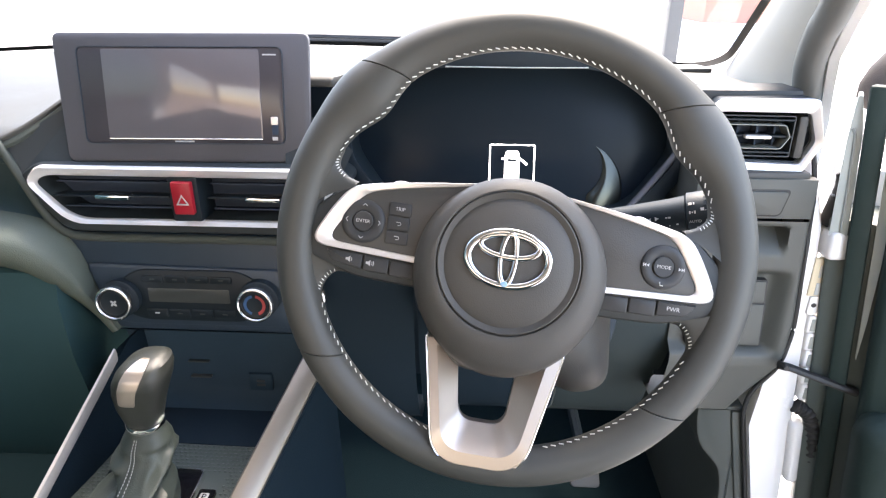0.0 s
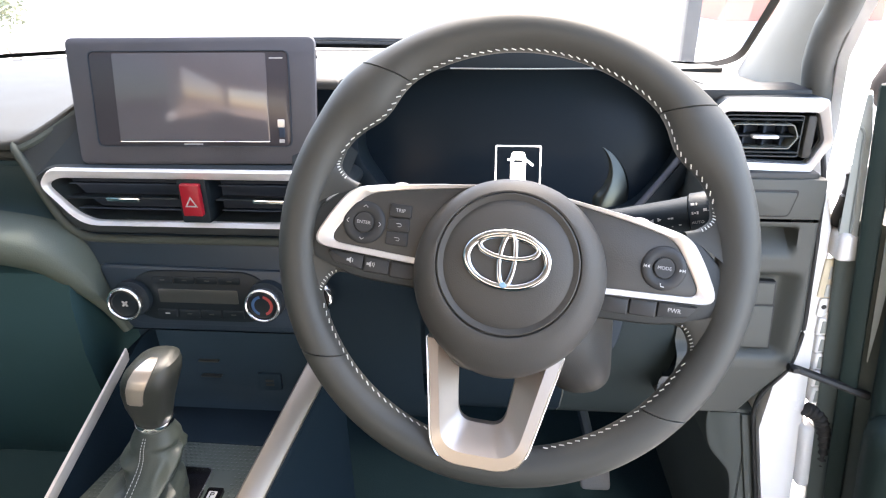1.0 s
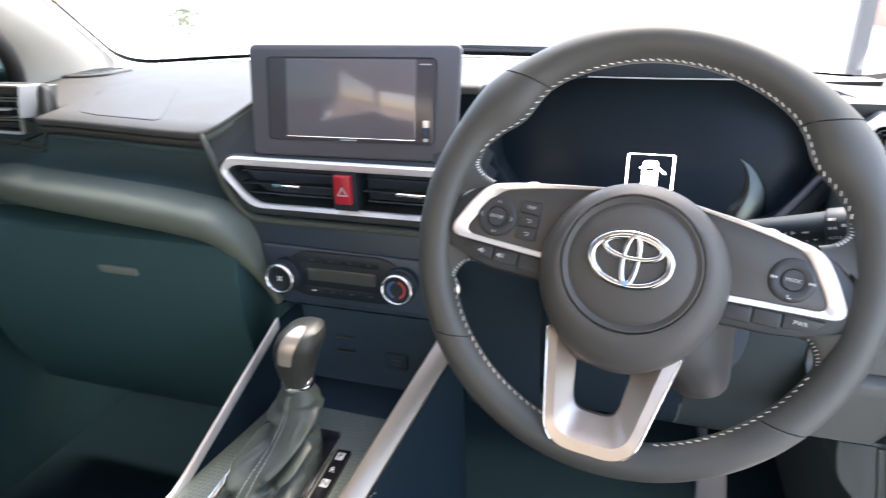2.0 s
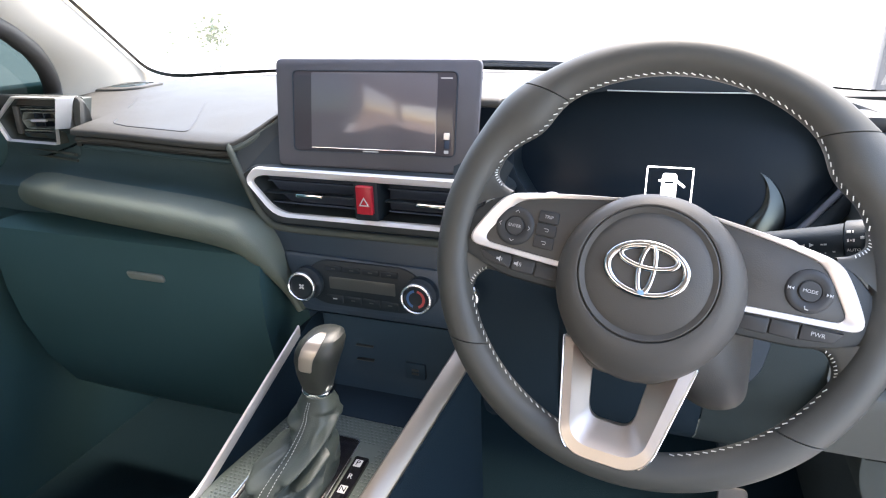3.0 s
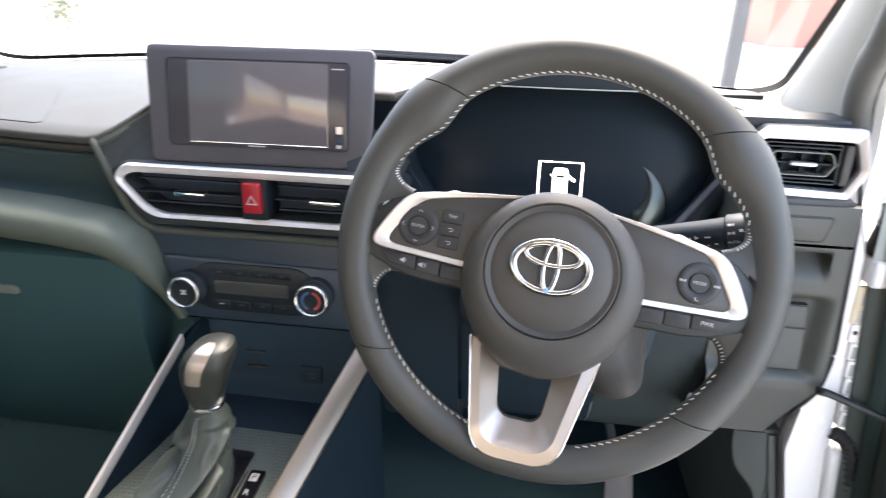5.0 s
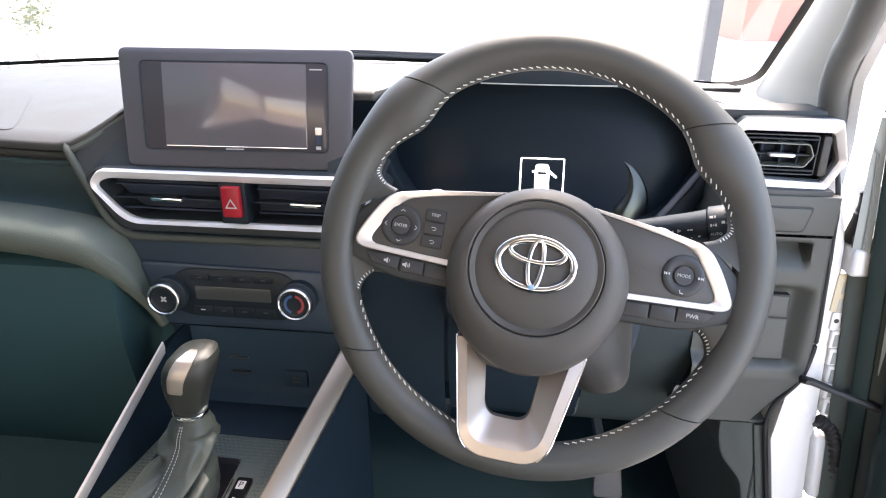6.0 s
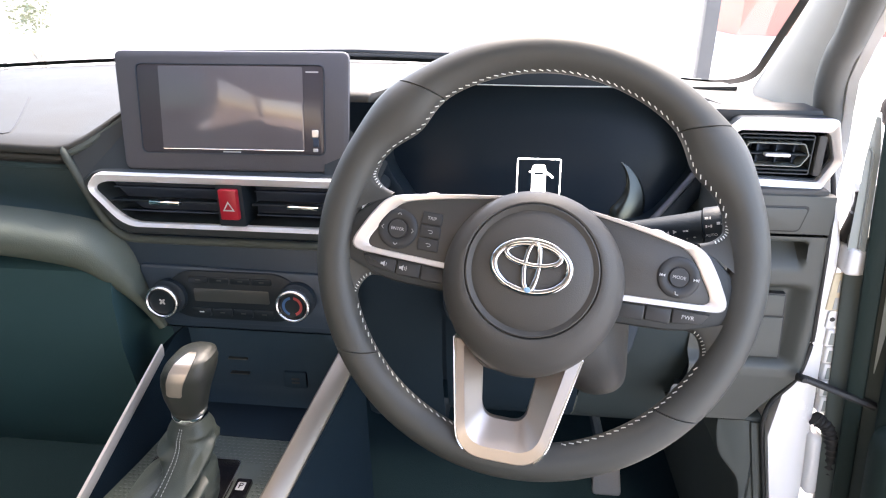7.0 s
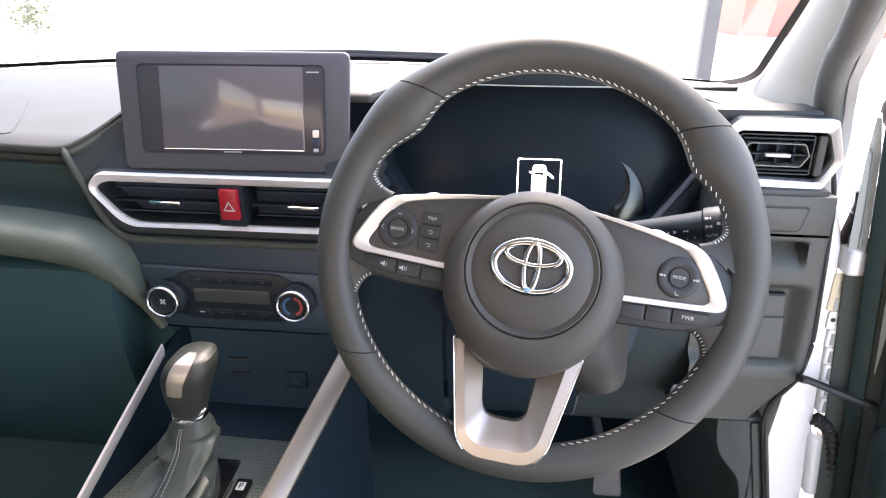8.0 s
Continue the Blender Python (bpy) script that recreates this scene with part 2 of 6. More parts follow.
def ellipse(a, b, n=40, cx=0.0, cy=0.0, p=2.0):
    out = []
    for i in range(n):
        t = 2 * math.pi * i / n
        c, s = math.cos(t), math.sin(t)
        out.append((cx + a * math.copysign(abs(c) ** (2 / p), c), cy + b * math.copysign(abs(s) ** (2 / p), s)))
    return out


def tube(bm, pts, r, n=10, closed=False, flat=1.0, up=Vector((0, 0, 1))):
    """A round bar along pts; r is one radius or one for each point; flat squeezes it across up."""
    pts = [Vector(p) for p in pts]
    k = len(pts)
    rows = []
    for i, p in enumerate(pts):
        a = pts[i - 1] if (i or closed) else p
        b = pts[(i + 1) % k] if (i < k - 1 or closed) else p
        d = (b - a).normalized()
        s = d.cross(up)
        s = s.normalized() if s.length > 1e-4 else d.orthogonal().normalized()
        u = s.cross(d)
        q = r[i] if isinstance(r, (list, tuple)) else r
        rows.append([p + s * (q * math.cos(2 * math.pi * j / n)) + u * (q * flat * math.sin(2 * math.pi * j / n)) for j in range(n)])
    if closed:
        rows.append(rows[0])
    return grid(bm, rows, closed=True, ends=not closed)


def turned(bm, prof, m, n=32):
    """A turned body: prof holds (radius, height) pairs, about m's z."""
    rows = [[m @ Vector((r * math.cos(2 * math.pi * i / n), r * math.sin(2 * math.pi * i / n), h)) for i in range(n)] for r, h in prof]
    return grid(bm, rows, closed=True, ends=True)


def bez(pts, n=8):
    """A smooth line through the points."""
    ps = [Vector(p) for p in pts]
    ps = [ps[0] * 2 - ps[1]] + ps + [ps[-1] * 2 - ps[-2]]
    out = []
    for i in range(1, len(ps) - 2):
        a, b, c, d = ps[i - 1:i + 3]
        for j in range(n):
            t = j / n
            out.append(0.5 * (2 * b + (c - a) * t + (2 * a - 5 * b + 4 * c - d) * t * t + (3 * b - a - 3 * c + d) * t ** 3))
    out.append(ps[-2])
    return out


def text(name, body, size, m, mat, parent=None, label=""):
    """Raised print with the built-in font, centred at m, facing m's z."""
    cu = bpy.data.curves.new(name, "FONT")
    cu.body, cu.size, cu.extrude, cu.align_x, cu.align_y = body, size, 0.0001, "CENTER", "CENTER"
    cu.resolution_u = 2
    tmp = bpy.data.objects.new(name, cu)
    scene.collection.objects.link(tmp)
    me = bpy.data.meshes.new_from_object(tmp)
    bpy.data.objects.remove(tmp)
    me.materials.clear()
    me.materials.append(mat)
    me.transform(m)
    ob = new(name, me)
    under(ob, parent)
    if label:
        ob["label"] = label
    return ob


def facing(x, y, z, lean=0.0, yaw=0.0):
    """A frame whose z looks back at the driver and, by lean degrees, up; x to the right, y up."""
    return pose(x, y, z, 90 - lean, 0, yaw)


# ---- surroundings ----
bm = bmesh.new()
grid(bm, [[(-120 + 24 * i, -120 + 24 * j, 0.0) for i in range(11)] for j in range(11)])
tagged(part("ground", bm, CONCRETE, flat=True), "pale sunlit concrete forecourt round the car", "ground", kind="structure")
post = thing("steel_post", pose(2.31, 6.6, 0), "grey painted steel post standing on the forecourt", "post")
bm = bmesh.new()
block(bm, 2.24, 2.38, 6.53, 6.67, 0.012, 4.2, 0.012)
part("shaft", bm, GREYPOST, post)
bm = bmesh.new()
block(bm, 2.16, 2.46, 6.45, 6.75, 0.0, 0.012, 0.003)
part("base_plate", bm, GREYPOST, post)

shop = thing("terracotta_building", pose(6.5, 15, 0), "low terracotta coloured building on a white plinth", "building")
bm = bmesh.new()
block(bm, 5.02, 8.2, 14, 17, 0.34, 3.0)
part("wall", bm, TERRACOTTA, shop)
bm = bmesh.new()
block(bm, 4.8, 8.4, 13.6, 17.2, 0, 0.34)
part("plinth", bm, WALL, shop, "white painted plinth")
bm = bmesh.new()
block(bm, 4.8, 8.5, 13.7, 17.3, 3.0, 3.2)
part("roof", bm, GREYPOST, shop)

def bush(x, y, h, seed, label, limbs=9, leaves=46):
    rnd = random.Random(seed)
    t = thing("shrub", pose(x, y, 0), label, "plant", "shrubs on the forecourt")
    bm = bmesh.new()
    tips = []
    tube(bm, [(x, y, 0), (x + 0.02, y, h * 0.35), (x, y + 0.03, h * 0.7)], [0.04, 0.03, 0.015], 8)
    for i in range(limbs):
        a, r, z = rnd.uniform(0, 6.28), rnd.uniform(0.25, 0.6) * h * 0.45, h * rnd.uniform(0.58, 1.0)
        e = Vector((x + r * math.cos(a), y + r * math.sin(a), z))
        s = Vector((x, y, h * rnd.uniform(0.25, 0.55)))
        tube(bm, [s, s.lerp(e, 0.5) + Vector((0, 0, 0.05)), e], [0.014, 0.01, 0.005], 6)
        tips.append(e)
    part("trunk", bm, BARK, t)
    vs, fs = [], []
    for e in tips:
        for i in range(leaves):
            c = e + Vector((rnd.gauss(0, 0.14), rnd.gauss(0, 0.14), rnd.gauss(0, 0.13)))
            d, u = Vector((rnd.gauss(0, 1), rnd.gauss(0, 1), rnd.gauss(0, 0.6))).normalized(), Vector((rnd.gauss(0, 1), rnd.gauss(0, 1), rnd.gauss(0, 1)))
            s = d.cross(u).normalized() * rnd.uniform(0.02, 0.035)
            l = d * rnd.uniform(0.09, 0.16)
            k = len(vs)
            vs += [c, c + l * 0.5 + s, c + l, c + l * 0.5 - s]
            fs.append((k, k + 1, k + 2, k + 3))
    me = bpy.data.meshes.new("leaves")
    me.from_pydata(vs, [], fs)
    me.materials.append(LEAF)
    ob = new("crown", me)
    ob.matrix_parent_inverse = t.matrix_basis.inverted()
    ob.parent = t
    ob["kind"] = "stuff"

bush(-4.66, 6.05, 0.92, 3, "pale green shrub on the forecourt", 13, 26)
bush(-5.16, 6.1, 0.90, 5, "sparse thin shrub on the forecourt", 3, 9)

# ---- car shell ----
bm = bmesh.new()
block(bm, -0.80, 0.70, -1.98, 0.95, 0.25, 0.31)
tagged(part("floor", bm, CARPET), "black carpeted car floor", "car floor", kind="structure")
bm = bmesh.new()
block(bm, -0.76, 0.72, 0.88, 0.93, 0.30, 1.04)
tagged(part("wall_front", bm, DARK), "dark bulkhead ahead of the footwells", "bulkhead", kind="structure")
# roof lining with a gentle crown
bm = bmesh.new()
for dz in (0.0, 0.03):
    grid(bm, [[(x * (1 - 0.10 * max(0, y + 0.2)), y, 1.50 + dz - 0.09 * (x / 0.62) ** 2 * 0.5 - 0.05 * max(0, y) * 2) for x in [(-0.62 + 0.124 * i) for i in range(11)]] for y in [-1.9 + 0.2 * j for j in range(11)]])
tagged(part("ceiling", bm, LINER), "pale grey cloth roof lining", "roof lining", kind="structure")
bm = bmesh.new()
block(bm, -0.76, 0.74, -1.98, -1.92, 0.30, 0.84)
tagged(part("wall_back", bm, DARK), "dark lower tailgate trim", "car trim", kind="structure")
# passenger side: lower trim, belt line and pillars round the side windows
bm = bmesh.new()
block(bm, -0.80, -0.750, -1.92, -0.70, 0.30, 0.90, 0.01)
block(bm, -0.80, -0.750, -0.70, 0.60, 0.30, 1.078, 0.01)
block(bm, -0.80, -0.750, 0.60, 0.90, 0.30, 1.02, 0.01)
tagged(part("wall_left", bm, SIDE), "dark closed passenger door trim", "car door trim", kind="structure")


def upright(side, y0, y1, top_y0, top_y1, name, mat, label):
    bm = bmesh.new()
    rows = []
    for k in range(7):
        s = k / 6
        z = 0.98 + 0.50 * s
        xo, xi = side * (0.78 - 0.13 * s), side * (0.735 - 0.13 * s)
        a, b = y0 + (top_y0 - y0) * s, y1 + (top_y1 - y1) * s
        rows.append([(xo, a, z), (xo, b, z), (xi, b, z), (xi, a, z)])
    grid(bm, rows, closed=True, ends=True)
    tagged(part(name, bm, mat), label, "pillar", kind="structure")


upright(-1, -0.75, -0.62, -0.72, -0.60, "pillar_b_left", LINER, "pale door pillar trim")
upright(1, -0.75, -0.62, -0.72, -0.60, "pillar_b_right", LINER, "pale door pillar trim")
upright(-1, -1.92, -1.80, -1.85, -1.72, "pillar_c_left", LINER, "pale rear pillar trim")
upright(1, -1.92, -1.55, -1.85, -1.45, "pillar_c_right", LINER, "pale rear pillar trim")
bm = bmesh.new()
block(bm, 0.70, 0.78, -1.92, -0.62, 0.30, 1.0, 0.01)
tagged(part("wall_right", bm, DARK), "dark rear door trim", "car door trim", kind="structure")

# windscreen: a bowed sheet that leans back
def screen_point(u, v):
    """u across from -1 to 1, v up from 0 at the cowl to 1 at the roof."""
    x = u * (0.775 - 0.13 * v)
    y = 0.84 - 0.09 * u * u - 0.80 * v
    z = 1.056 - 0.005 * u + 0.44 * v + 0.028 * (1 - u * u)
    return Vector((x, y, z))


bm = bmesh.new()
grid(bm, [[screen_point(-1 + i / 10, j / 10) for i in range(21)] for j in range(11)])
win = part("window_1", bm, WINDSCREEN)
win.visible_shadow = False
tagged(win, "clear raked windscreen with a black edge", "windscreen", kind="structure")
# the black ceramic edge, with round lower corners
def edge_line(w, h, r):
    pts = rounded([(-w + 0.15, 0.9), (-w, h), (w, h), (w, 0.9)], [0, r, r, 0], 10)
    out = []
    for (xa, ya), (xb, yb) in zip(pts, pts[1:]):
        n = 12
        out += [(xa + (xb - xa) * k / n, ya + (yb - ya) * k / n) for k in range(n)]
    return [screen_point(x / 0.775, y / 0.913) + Vector((0, -0.004, -0.003)) for x, y in out + [pts[-1]]]


bm = bmesh.new()
grid(bm, [edge_line(0.748, 0.006, 0.085), edge_line(0.760, -0.012, 0.085)])
tagged(part("trim_windscreen_edge", bm, RUBBER), "black band round the windscreen glass", "trim", kind="structure")


# lines of the two door seals, from the dash up to the roof
SEAL_LINE = {-1: bez([(-0.722, 0.455, 1.00), (-0.721, 0.45, 1.059), (-0.709, 0.44, 1.083), (-0.681, 0.41, 1.114), (-0.655, 0.37, 1.145), (-0.640, 0.33, 1.171), (-0.615, 0.24, 1.24), (-0.54, 0.155, 1.46)], 6),
             1: bez([(0.705, 0.340, 0.96), (0.703, 0.335, 1.060), (0.697, 0.330, 1.084), (0.685, 0.31, 1.111), (0.672, 0.275, 1.144), (0.660, 0.23, 1.178), (0.600, 0.05, 1.33), (0.535, -0.115, 1.475)], 6)}


def pillar_back(side, s, dx=0.0, dy=0.0):
    """Line of the pillar along the door seal, s up from the dash to the roof."""
    z = 1.045 + 0.43 * s
    line = SEAL_LINE[side]
    for p, q in zip(line, line[1:]):
        if z <= q.z or q is line[-1]:
            return p.lerp(q, (z - p.z) / (q.z - p.z)) + Vector((side * dx, dy, 0.0))


def a_pillar(side, name, label):
    """Cloth-covered windscreen pillar: from the dash end up and back to the roof."""
    bm = bmesh.new()
    rows = []
    for k in range(13):
        s = k / 12
        v = s * 0.98
        f = screen_point(side * ((0.758 - (0.152 * s if side < 0 else 0.0)) / 0.775), v) + Vector((0, -0.010, -0.006))
        r = pillar_back(side, s, -0.004, 0.012)
        bulge = Vector((-side * 0.022, -0.015, 0.0))
        row = [f.lerp(r, j / 8) + bulge * math.sin(math.pi * j / 8) ** 0.8 for j in range(9)]
        out = Vector((side * 0.03, 0.02, 0.0))
        row += [r + out, f.lerp(r, 0.5) + out * 1.8, f + out * 0.6]
        rows.append(row)
    grid(bm, rows, closed=True, ends=True)
    tagged(part(name, bm, BEIGE), label, "pillar", kind="structure")
    # the seal that runs up behind it
    bm = bmesh.new()
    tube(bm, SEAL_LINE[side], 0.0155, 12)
    # the left seal's weaker light is put into its colour, a darker rubber
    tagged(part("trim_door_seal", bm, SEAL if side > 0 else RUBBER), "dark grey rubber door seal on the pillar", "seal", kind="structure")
    # painted body outside the seal
    if side < 0:
        return
    bm = bmesh.new()
    rows = []
    for k in range(-2, 13):
        a, b = pillar_back(side, k / 12, 0.014, -0.008), pillar_back(side, k / 12, 0.036, 0.05)
        rows.append([a, a + Vector((side * 0.008, -0.006, 0)), b, b + Vector((0, 0.10, 0)), a + Vector((0, 0.06, 0))])
    grid(bm, rows, closed=True, ends=True)
    tagged(part("body_pillar", bm, PAINT), "white painted windscreen pillar outside the seal", "car body", kind="structure")


a_pillar(1, "pillar_a_right", "beige cloth windscreen pillar trim")
a_pillar(-1, "pillar_a_left", "beige cloth windscreen pillar trim")


def side_glass(name, side, y0, y1, mat, label, low=0.99):
    bm = bmesh.new()
    n = 6
    rows = []
    for k in range(n + 1):
        s = k / n
        bow = side * 0.012 * math.sin(math.pi * s)
        rows.append([(side * (0.755 - 0.13 * s) + bow, y0 + (y1 - y0) * i / 4 - (0.30 * s if (y0 > 0 and i == 0) else 0.0), low + (1.48 - low) * s) for i in range(5)])
    grid(bm, rows)
    ob = part(name, bm, mat)
    tagged(ob, label, "car window", kind="structure")


side_glass("window_2", -1, 0.56, -0.64, TINTED, "dark tinted passenger side glass")
# unseen rear panes; their tints and sills shape cabin light and the screen's reflection
side_glass("window_3", -1, -0.74, -1.82, QUARTER, "tinted rear passenger side glass", 0.88)
side_glass("window_4", 1, -0.74, -1.58, PRIVACY, "tinted rear side glass behind the driver")
bm = bmesh.new()
grid(bm, [[(x, -1.95 + 0.12 * k, 0.82 + 0.67 * k) for x in (-0.76, 0.0, 0.76)] for k in (0, 1)])
tagged(part("window_5", bm, TAILGATE), "tinted tailgate glass", "car window", kind="structure")

# bonnet
bm = bmesh.new()
grid(bm, [[(x, 0.95 + 0.85 * k / 8, 1.01 - 0.02 * k / 8 - 0.10 * (k / 8) ** 3 - 0.05 * (x / 0.7) ** 4) for x in [-0.72 + 0.12 * i for i in range(13)]] for k in range(9)])
grid(bm, [[(x, 0.95, 1.01 - 0.05 * (x / 0.7) ** 4 - 0.3 * k) for x in [-0.72 + 0.12 * i for i in range(13)]] for k in range(2)])
tagged(part("bonnet", bm, PAINT), "white painted car bonnet", "car bonnet", kind="structure")

wp = thing("windscreen_wiper", pose(0.1, 0.94, 1.05), "black wiper arm resting below the windscreen", "wiper")
bm = bmesh.new()
tube(bm, [(-0.30, 0.955, 1.078), (0.0, 0.950, 1.082), (0.20, 0.93, 1.079), (0.42, 0.90, 1.070), (0.50, 0.90, 1.03)], [0.004, 0.006, 0.007, 0.008, 0.009], 8)
part("arm", bm, RUBBER, wp)
bm = bmesh.new()
tube(bm, [(-0.34, 0.945, 1.070), (0.0, 0.942, 1.074), (0.22, 0.925, 1.072)], 0.004, 6, flat=1.6)
part("blade", bm, RUBBER, wp)


# ---- dashboard ----
dash = thing("dashboard", pose(0, 0.5, 0.9), "black grained plastic dashboard with silver trim", "dashboard")

def dash_front(x):
    """y of the rear edge of the top pad."""
    return 0.268 + 0.03 * smooth(-x, 0.56, 0.74) + 0.055 * smooth(-x, 0.497, 0.507) + 0.062 * smooth(x, -0.205, -0.115) * (1 - smooth(x, 0.56, 0.66)) + 0.01 * smooth(-x, 0.2, 0.5) + 0.03 * smooth(x, 0.56, 0.66) + 0.11 * smooth(x, 0.165, 0.20) * (1 - smooth(x, 0.545, 0.58))


def dash_height(x):
    """z of the rear edge of the top pad."""
    return 1.028 + 0.007 * smooth(-x, 0.2, 0.5) + 0.060 * smooth(x, -0.21, -0.10) - 0.014 * smooth(x, 0.55, 0.64)


bm = bmesh.new()
rows = []
xs = sorted([-0.735 + 1.425 * i / 90 for i in range(91)] + [-0.517 + 0.0009 * i for i in range(26)] + [0.160 + 0.003 * i for i in range(16)])
for k in range(15):
    s = k / 14
    row = []
    for x in xs:
        yf, zf = dash_front(x), dash_height(x)
        yb = 0.84 - 0.08 * (x / 0.735) ** 2
        zb = 1.052 + 0.02 * (1 - (x / 0.735) ** 2)
        z = zf + (zb - zf) * s + 0.012 * math.sin(math.pi * s) * (1 - smooth(x, -0.2, 0.0))
        row.append((x, yf + (yb - yf) * s, z))
    rows.append(row)
lip = [[(x, dash_front(x) - 0.004, dash_height(x) - 0.004) for x in xs], [(x, dash_front(x) - 0.003, dash_height(x) - 0.010) for x in xs], [(x, dash_front(x) + 0.02, dash_height(x) - 0.014) for x in xs]]
grid(bm, lip[::-1] + rows)
part("top_pad", bm, SOFT, dash, "soft grained top pad", angle=60)

bm = bmesh.new()
rows = []
for y, z in ((0.309, 1.0710), (0.311, 1.0770), (0.315, 1.0785), (0.320, 1.0750), (0.325, 1.0640), (0.328, 1.0400)):
    rows.append([(-0.700, y, z - 0.008), (-0.700, y, z), (-0.514, y, z), (-0.508, y, z - 0.002), (-0.505, y, z - 0.008), (-0.519, y, 1.0), (-0.529, y, 1.0), (-0.520, y, z - 0.010)])
grid(bm, rows, closed=True, ends=True)
part("vent_cap", bm, SOFT, dash, "rounded cap over the end vent")

# airbag lid seam, defroster grille and the welt along the pad's edge
def on_top(x, s):
    yf, zf = dash_front(x), dash_height(x)
    yb, zb = 0.84 - 0.08 * (x / 0.735) ** 2, 1.052 + 0.02 * (1 - (x / 0.735) ** 2)
    return Vector((x, yf + (yb - yf) * s, zf + (zb - zf) * s + 0.012 * math.sin(math.pi * s) * (1 - smooth(x, -0.2, 0.0))))


def pad_spot(x, y, lift=0.0):
    """A point on the top pad over the plan's x and y."""
    yf, yb = dash_front(x), 0.84 - 0.08 * (x / 0.735) ** 2
    return on_top(x, (y - yf) / (yb - yf)) + Vector((0, 0, lift))


bm = bmesh.new()
tube(bm, [pad_spot(x, y) for x, y in ((-0.458, 0.332), (-0.452, 0.318), (-0.443, 0.310), (-0.410, 0.302), (-0.350, 0.300), (-0.304, 0.298), (-0.300, 0.303), (-0.303, 0.314), (-0.316, 0.340), (-0.334, 0.372), (-0.356, 0.410), (-0.380, 0.452))], [0.0011] * 10 + [0.0009, 0.0005], 6)
part("airbag_seam", bm, RUBBER, dash)
bm = bmesh.new()
tube(bm, [pad_spot(x, y) for x, y in ((-0.500, 0.395), (-0.525, 0.435), (-0.552, 0.480))], [0.0003, 0.0006, 0.0003], 6)
part("airbag_seam", bm, RUBBER, dash)
bm = bmesh.new()
def lay_on_pad(bm, lift):
    """Bends a flat plate, its top at z = 0, onto the pad."""
    for v in bm.verts:
        v.co.z += pad_spot(max(v.co.x, -0.735), v.co.y).z + lift


slab(bm, rounded([(-0.728, 0.533), (-0.648, 0.536), (-0.616, 0.560), (-0.612, 0.617), (-0.690, 0.655), (-0.730, 0.632)], [0.02, 0.02, 0.012, 0.006, 0.02, 0.02], 5), -0.02, 0.0, Matrix.Identity(4), 0.003)
lay_on_pad(bm, 0.0045)
gr = part("defroster", bm, SOFT, dash)
bm = bmesh.new()
slab(bm, rounded([(-0.705, 0.566), (-0.655, 0.560), (-0.636, 0.585), (-0.650, 0.622), (-0.696, 0.632)], 0.010, 4), -0.01, 0.0, Matrix.Identity(4), 0.0004)
lay_on_pad(bm, 0.0050)
part("slot", bm, TEAL, gr)
for k in range(4):
    bm = bmesh.new()
    block(bm, -0.702 + 0.004 * k, -0.645 + 0.002 * k, 0.572 + 0.0150 * k, 0.576 + 0.0150 * k, -0.004, 0.0, 0.0006, 1)
    lay_on_pad(bm, 0.0060)
    part("grille_bar", bm, SOFT, gr)
bm = bmesh.new()
RD = Matrix.Translation(on_top(0.60, 0.62)) @ pose(0, 0, 0, 0, 0, 12)
slab(bm, rounded([(-0.085, -0.018), (0.085, -0.028), (0.085, 0.028), (-0.085, 0.018)], 0.01, 4), -0.004, 0.0016, RD, 0.0008)
gr = part("defroster", bm, SOFT, dash)
for k in range(6):
    bm = bmesh.new()
    block(bm, -0.012, 0.012, -0.012, 0.012, 0.0010, 0.0020, 0.0005, 1, RD @ Matrix.Translation((-0.065 + 0.026 * k, 0, 0)))
    part("slot", bm, HOUSING, gr)
bm = bmesh.new()
tube(bm, [(x, dash_front(x) + 0.004, dash_height(x) - 0.017) for x in [-0.495 + 0.0148 * i for i in range(21)]], 0.0045, 8)
part("welt", bm, SOFT, dash)
bm = bmesh.new()
lip = [(x, dash_front(x) + 0.016, dash_height(x) - 0.031) for x in [-0.495 + 0.0148 * i for i in range(20)]]
tube(bm, lip, 0.0042, 8)
part("fascia_lip", bm, TEAL, dash, "rounded lip along the top of the fascia")
bm = bmesh.new()
tube(bm, [(x, dash_front(x) + 0.012, dash_height(x) - 0.0240) for x in [-0.495 + 0.0148 * i for i in range(20)]], 0.0026, 6)
part("welt_gap", bm, RUBBER, dash)

# passenger fascia
bm = bmesh.new()
prof = [(0.295, 1.022), (0.312, 1.012), (0.318, 0.990), (0.314, 0.974), (0.302, 0.962), (0.284, 0.954), (0.266, 0.950), (0.252, 0.945), (0.256, 0.90)]
def fascia_drop(x):
    """The fascia's foot follows the padded roll below it."""
    return -0.010 * smooth(-x, 0.52, 0.68) - 0.012 * smooth(x, -0.33, -0.215) - 0.02 * smooth(x, -0.215, -0.165)


grid(bm, [[(x, y + 0.03 * smooth(-x, 0.5, 0.74), z + 0.006 * smooth(-x, 0.2, 0.5) * smooth(z, 0.96, 1.0) + fascia_drop(x) * (1 - smooth(z, 0.945, 1.0))) for x in [-0.735 + 0.019 * i for i in range(31)]] for y, z in prof])
part("fascia", bm, TEAL, dash, "dark recessed fascia panel")
bm = bmesh.new()
slab(bm, rounded([(-0.195, 1.004), (-0.195, 0.940), (-0.025, 0.946), (0.0, 0.960), (0.002, 1.004)], [0.001, 0.001, 0.01, 0.01, 0.001], 4), -0.05, 0.0, facing(-0.535, 0.316, 0, 0, -9), 0.004)
part("vent_panel", bm, TEAL, dash, "blue-grey panel under the end vent")
